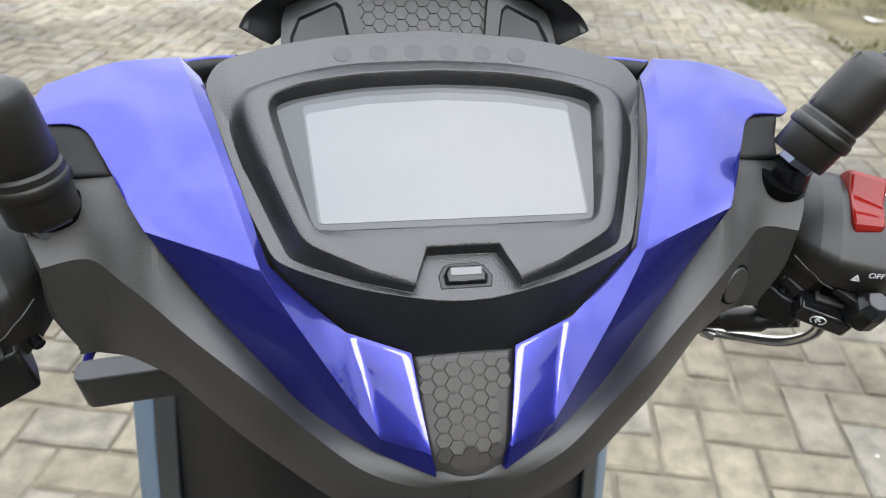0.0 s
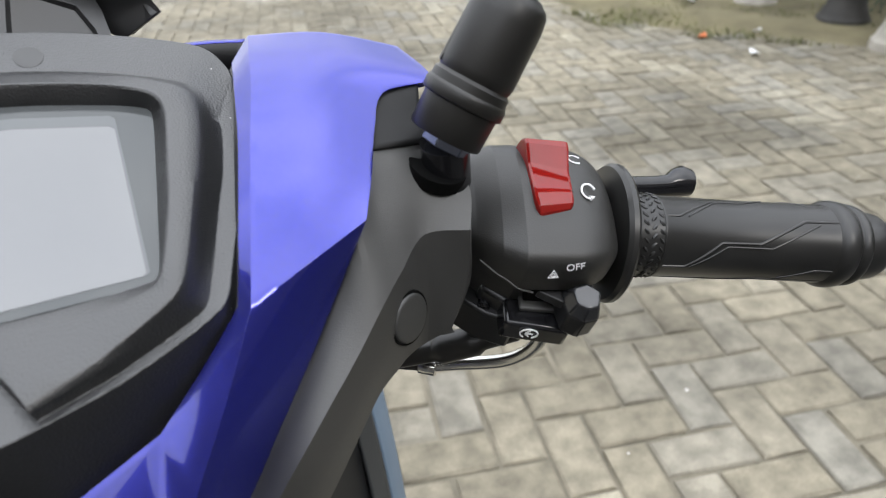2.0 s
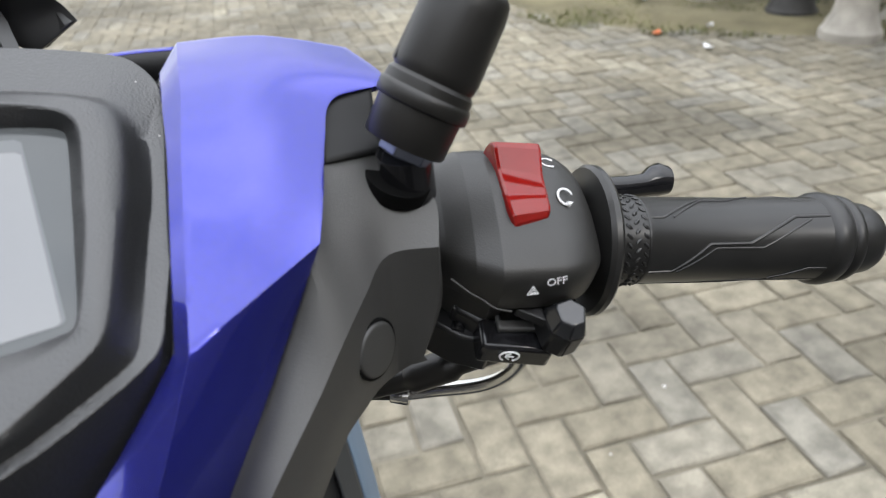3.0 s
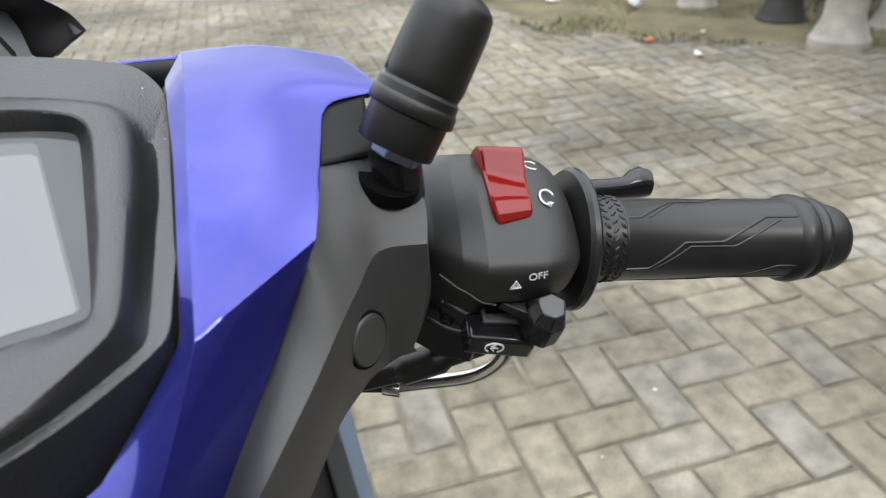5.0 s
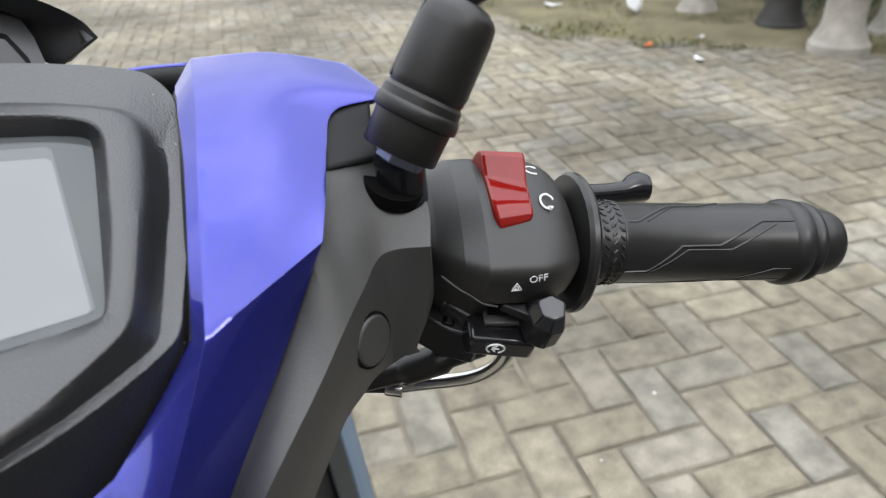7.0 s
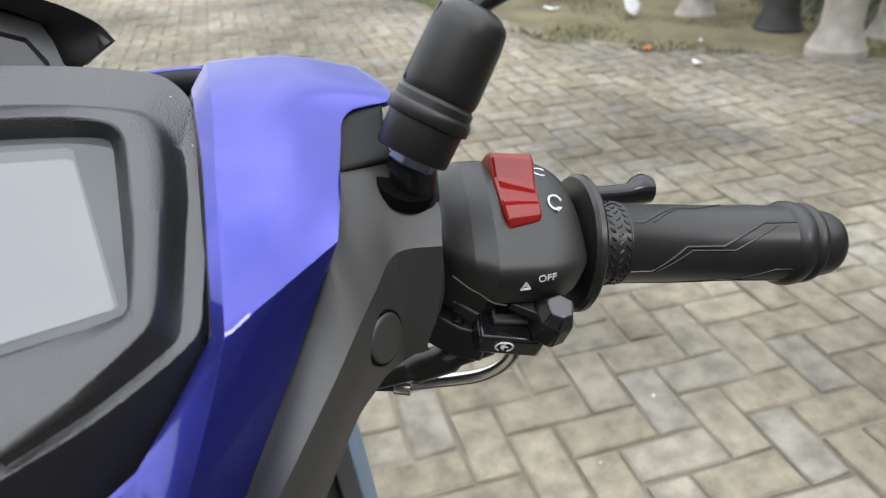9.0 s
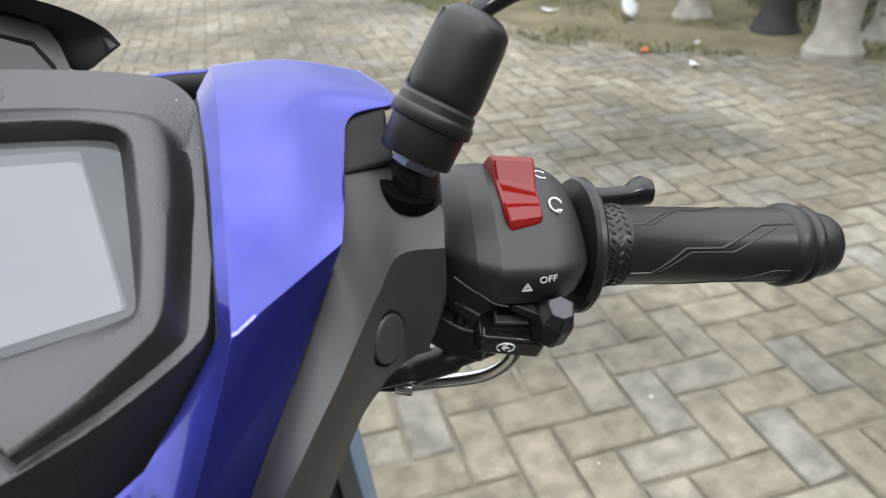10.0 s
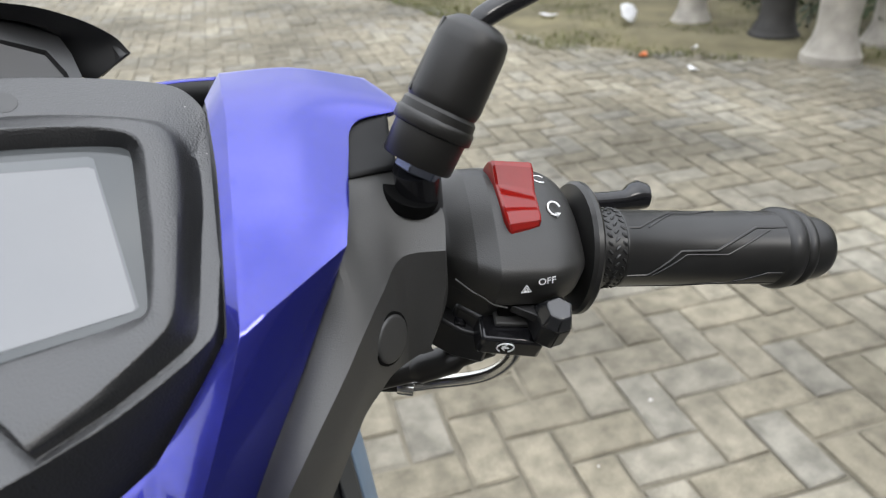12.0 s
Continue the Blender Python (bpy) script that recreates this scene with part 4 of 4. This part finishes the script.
# --- seat and footboard behind the leg shield
bm = bmesh.new()
rows = []
for y, w, z in ((-0.42, 0.06, 0.76), (-0.44, 0.1, 0.785), (-0.52, 0.125, 0.79), (-0.75, 0.15, 0.79), (-0.95, 0.15, 0.82), (-1.2, 0.12, 0.85), (-1.3, 0.06, 0.83)):
    rows.append([(w * math.cos(t) * (1 if math.sin(t) > 0 else 0.92), y, z - 0.06 + 0.06 * math.sin(t)) for t in (2 * math.pi * k / 18 for k in range(18))])
vs = grid(bm, rows, closed=True)
bm.faces.new(vs[0])
bm.faces.new(vs[-1])
on_stand("seat", bm, M_RUBBER, label="black vinyl seat")
bm = bmesh.new()
patch(bm, [[(-0.16, 0.1, 0.36), (0, 0.12, 0.37), (0.16, 0.1, 0.36)], [(-0.17, -0.1, 0.33), (0, -0.1, 0.36), (0.17, -0.1, 0.33)], [(-0.16, -0.36, 0.33), (0, -0.36, 0.37), (0.16, -0.36, 0.33)],
           [(-0.14, -0.44, 0.5), (0, -0.42, 0.52), (0.14, -0.44, 0.5)], [(-0.13, -0.46, 0.74), (0, -0.43, 0.76), (0.13, -0.46, 0.74)]], 5, 5)
rear = bmesh.new()
rows = []
for y, w, z0, z1 in ((-0.44, 0.1, 0.4, 0.72), (-0.5, 0.15, 0.4, 0.735), (-0.75, 0.19, 0.42, 0.74), (-1.1, 0.18, 0.5, 0.78), (-1.5, 0.09, 0.62, 0.8)):
    rows.append([(-w, y, z1 - 0.05), (-w * 0.8, y, z1), (w * 0.8, y, z1), (w, y, z1 - 0.05), (w * 0.9, y, z0), (-w * 0.9, y, z0)])
vs = grid(rear, rows, closed=True)
rear.faces.new(vs[0])
rear.faces.new(vs[-1])
on_stand("rear_body", rear, M_BLACK, label="black rear body under the seat", bevel=0.01)
on_stand("footboard", bm, M_SHIELD, label="dark grey footboard rising to the seat", thick=0.01)

wheel_m = Matrix.Translation((0, 0.46, 0.272))
bm = bmesh.new()
lathe(bm, [(-0.05, 0.2), (-0.055, 0.235), (-0.04, 0.262), (0, 0.2725), (0.04, 0.262), (0.055, 0.235), (0.05, 0.2)], 48)
mudguard = bmesh.new()
rows = []
for k in range(13):
    t = radians(20 + 11 * k)
    rows.append([(x, 0.46 + r * math.cos(t), 0.272 + r * math.sin(t)) for x, r in ((-0.07, 0.262), (-0.055, 0.29), (0, 0.3), (0.055, 0.29), (0.07, 0.262))])
grid(mudguard, rows)
on_stand("mudguard", mudguard, M_BLUE, label="blue front mudguard", thick=0.003)
rear_tyre = bmesh.new()
lathe(rear_tyre, [(-0.05, 0.2), (-0.055, 0.235), (-0.04, 0.262), (0, 0.2725), (0.04, 0.262), (0.055, 0.235), (0.05, 0.2)], 48)
on_stand("rear_wheel", rear_tyre, M_TYRE, label="black rear tyre", m=Matrix.Translation((0, -0.95, 0.272)))
wheel = on_stand("front_wheel", bm, M_TYRE, label="black front tyre on a dark rim", m=wheel_m)
bm = bmesh.new()
lathe(bm, [(-0.045, 0.205), (-0.03, 0.18), (-0.012, 0.05), (-0.03, 0.03), (0.03, 0.03), (0.012, 0.05), (0.03, 0.18), (0.045, 0.205)], 40)
part("rim", bm, M_GLOSS, wheel, unit=1)
bm = bmesh.new()
for side in (1, -1):
    tube(bm, [(side * 0.075, 0.46, 0.272), (side * 0.075, 0.33, 0.56)], 0.02, 14, 2)
on_stand("fork", bm, M_BLACK, label="black front fork")

# ---------------------------------------------------------------- verge: pillars, litter, grass, hedge
def pillar(x, y, mat, label, scale=1.0):
    bm = bmesh.new()
    lathe(bm, [(-0.03, 0.165), (0.02, 0.168), (0.04, 0.164), (0.055, 0.15), (0.075, 0.143), (0.09, 0.138), (0.12, 0.122), (0.17, 0.112), (0.25, 0.11), (0.4, 0.118), (0.6, 0.135), (0.7, 0.14), (0.73, 0.16), (0.78, 0.165), (0.8, 0.16)], 36, "Z")
    bmesh.ops.scale(bm, vec=(scale,) * 3, verts=bm.verts)
    p = part("pillar", bm, mat, None, unit=1, m=Matrix.Translation((x, y, 0.01)), angle=30)
    tagged(p, label, "pillar", "pillars along the verge")


pillar(4.19, 1.93, M_CONCRETE, "weathered pale concrete pillar with a flared round base", 1.0)
pillar(4.40, 3.09, M_CONCRETE, "weathered pale concrete pillar with a flared round base", 0.85)
pillar(4.70, 1.88, M_CONCRETE, "weathered pale concrete pillar behind the others", 0.9)
pillar(4.42, 2.45, M_DARKPOT, "dark stained concrete pillar", 0.95)


def scrap(name, x, y, size, mat, label, turn, z=0.004, lift=0.03, tilt=0.0):
    bm = bmesh.new()
    rows = []
    for a in range(5):
        f = a / 4 - 0.5
        w = 0.45 * math.cos(f * 2.6)
        rows.append([(size * f, size * w * (b / 3 - 0.5), lift * (0.4 * math.sin(3 * f) ** 2 + 0.5 * (b / 3 - 0.5) ** 2)) for b in range(4)])
    grid(bm, rows)
    s = part(name, bm, mat, None, unit=1, m=Matrix.Translation((x, y, z)) @ Matrix.Rotation(turn, 4, "Z") @ Matrix.Rotation(tilt, 4, "X"), thick=0.001)
    tagged(s, label, "litter" if mat is M_PAPER else "leaf")


scrap("fallen_leaf", 3.49, 2.72, 0.1, M_LEAF, "curled orange fallen leaf on the paving edge", 0.4)
scrap("paper_scrap", 4.02, 3.36, 0.34, M_PAPER, "white paper scrap leaning in the grass", 0.5, 0.09, 0.06, 0.9)
scrap("paper_scrap", 3.73, 3.86, 0.14, M_PAPER, "small white paper scrap on the verge", 2.0, 0.05)
scrap("paper_scrap", 3.46, 2.32, 0.09, M_PAPER, "small pale scrap on the pavers", 1.2)
scrap("paper_scrap", 3.85, 2.62, 0.08, M_PAPER, "small pale scrap at the paving edge", 0.2)

rng = random.Random(7)
verts, faces = [], []
for _ in range(42000):
    y = rng.uniform(-2, 9.5)
    x = grass_edge(y) + rng.random() ** 1.3 * 2.9 - 0.05
    if noise.noise((x * 1.6, y * 1.6, 3)) + 0.25 * rng.random() < 0.02:
        continue
    h, a, lean = rng.uniform(0.012, 0.045), rng.uniform(0, 6.283), rng.uniform(0.0, 0.04)
    w = rng.uniform(0.003, 0.007)
    z = 0.02 * min((x - grass_edge(y)) / 0.4, 1)
    k = len(verts)
    dx, dy = math.cos(a), math.sin(a)
    verts += [(x - dy * w, y + dx * w, z), (x + dy * w, y - dx * w, z), (x + dx * lean, y + dy * lean, z + h)]
    faces.append((k, k + 1, k + 2))
me = bpy.data.meshes.new("grass")
me.from_pydata(verts, [], faces)
me.materials.append(M_GRASS)
tagged(new("grass", me), "sparse short yellow-green grass on the verge", "grass", kind="stuff")

verts, faces = [], []
for q in range(32000):
    y = rng.uniform(-4, 12)
    x = 4.62 + max(0.0, 0.26 * (y - 1.9)) + 0.12 * math.sin(y * 2.3) + rng.random() ** 1.5 * 2.0
    # The high leaves stand out of view, added to darken paving and reflections.
    high = q >= 14000
    z = rng.random() ** 1.4 * (0.9 + 0.3 * noise.noise((x, y, 0))) if not high else 0.8 + rng.random() * (2.4 + 1.2 * noise.noise((x, y * 0.6, 5)))
    r = rng.uniform(0.03, 0.06) if not high else rng.uniform(0.05, 0.1)
    a, b = rng.uniform(0, 6.283), rng.uniform(-0.9, 0.9)
    d = Vector((math.cos(a) * math.cos(b), math.sin(a) * math.cos(b), math.sin(b))) * r
    s = d.cross(Vector((rng.uniform(-1, 1), rng.uniform(-1, 1), 1))).normalized() * r * 0.45
    c = Vector((x, y, z))
    k = len(verts)
    verts += [c - d, c + s, c + d, c - s]
    faces.append((k, k + 1, k + 2, k + 3))
me = bpy.data.meshes.new("hedge")
me.from_pydata([tuple(v) for v in verts], [], faces)
me.materials.append(M_HEDGE)
tagged(new("hedge", me), "dark green shrubs behind the pillars", "shrubs", kind="stuff")

# ---------------------------------------------------------------- unseen walls and lane, added to darken what the scooter reflects
M_PLASTER = material("grey_plaster", (0.2, 0.185, 0.165), 0.9, grain=0.6, grain_scale=80, grain_depth=0.003, spots=0.25, spot_scale=1.5)
# Added walls, out of view: their heights cut the low sky from reflections.
for name, x0, y0, x1, y1, h in (("reflection_wall_south", -7.0, -7.3, 13.0, -6.9, 5.1),
                                ("reflection_wall_east", 13.0, -7.3, 13.3, 1.0, 3.2), ("reflection_wall_west", -7.3, -7.3, -7.0, 4.0, 6.6)):
    bm = bmesh.new()
    prism(bm, [(x0, y0), (x1, y0), (x1, y1), (x0, y1)], -0.02, h)
    tagged(part(name, bm, M_PLASTER, None, unit=1, flat=True), "plain weathered grey plaster wall, out of view, added to darken reflections", "wall", kind="structure")

# Added dark ground behind the camera; keeps the lower blue facets' reflections dark.
M_ASPHALT = material("added_dark_asphalt", (0.045, 0.044, 0.042), 0.9, spec=0.3, grain=1.0, grain_scale=90, grain_depth=0.004, spots=0.25, spot_scale=3)
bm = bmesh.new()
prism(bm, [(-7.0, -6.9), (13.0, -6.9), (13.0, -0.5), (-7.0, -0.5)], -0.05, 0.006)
tagged(part("road", bm, M_ASPHALT, None, unit=1, flat=True), "dark asphalt lane, out of view, added to darken the paint's reflections", "road", kind="structure")

# ---------------------------------------------------------------- pavers in a right-angled herringbone
AX, AY = Vector((0.1019, -0.0327)), Vector((0.0327, 0.1019))
ORIGIN = Vector((0.0301, -0.2016))
JOINT = 0.0056


def paver_solid(upright, seed):
    """One block as vertices and faces round its lower left cell corner: worn top, chamfer, sides."""
    r = random.Random(seed)
    na, nb = (1, 2) if upright else (2, 1)
    out = []
    for inset, z in ((JOINT, -0.03), (JOINT, -0.0045), (JOINT + 0.0045, 0.0)):
        for a, b in ((0, 0), (1, 0), (1, 1), (0, 1)):
            ia, ib = inset / AX.length, inset / AY.length
            wob = 0.0036
            p = AX * (a * na + (ia if a == 0 else -ia)) + AY * (b * nb + (ib if b == 0 else -ib))
            if z > -0.02:
                p = p + Vector((r.uniform(-wob, wob), r.uniform(-wob, wob)))
            out.append((p.x, p.y, z + (r.uniform(-0.0008, 0.0008) if z == 0 else 0)))
    quads = [(8, 9, 10, 11)]
    for k in range(4):
        j = (k + 1) % 4
        quads += [(k, j, 4 + j, 4 + k), (4 + k, 4 + j, 8 + j, 8 + k)]
    return out, quads


SOLIDS = {(u, k): paver_solid(u, 10 * k + u) for u in (True, False) for k in range(6)}
MESHES = {}
for key, (vv, ff) in SOLIDS.items():
    me = bpy.data.meshes.new("paver")
    me.from_pydata(vv, [], ff)
    me.materials.append(M_PAVER)
    MESHES[key] = me

paving = tagged(new("paving"), "grey concrete block paving laid in herringbone with sandy joints", "paving", kind="structure")
rest_v, rest_f, near = [], [], 0
rng = random.Random(3)
for i in range(-150, 90):
    for j in range(-60, 190):
        kind = (i + j) % 4
        if kind not in (0, 2):
            continue
        p = ORIGIN + AX * i + AY * j
        if not (-6 < p.x < 4.6 and -0.75 < p.y < 17) or p.x > grass_edge(p.y) + 0.03:
            continue
        key = (kind == 0, rng.randrange(6))
        z, tx, ty = rng.uniform(-0.0015, 0.0015), rng.gauss(0, 0.006), rng.gauss(0, 0.006)
        if 0.15 < p.x < 2.6 and -0.1 < p.y < 2.4 and near < 300:
            near += 1
            ob = new("paver", MESHES[key])
            ob.parent = paving
            ob.matrix_local = Matrix.Translation((p.x, p.y, z)) @ Euler((tx, ty, 0)).to_matrix().to_4x4()
        else:
            vv, ff = SOLIDS[key]
            k = len(rest_v)
            rest_v += [(p.x + a, p.y + b, c + z + a * tx + b * ty) for a, b, c in vv]
            rest_f += [tuple(k + q for q in f) for f in ff]
me = bpy.data.meshes.new("far_pavers")
me.from_pydata(rest_v, [], rest_f)
me.materials.append(M_PAVER)
rest = tagged(new("far_pavers", me), kind="stuff")
rest.parent = paving
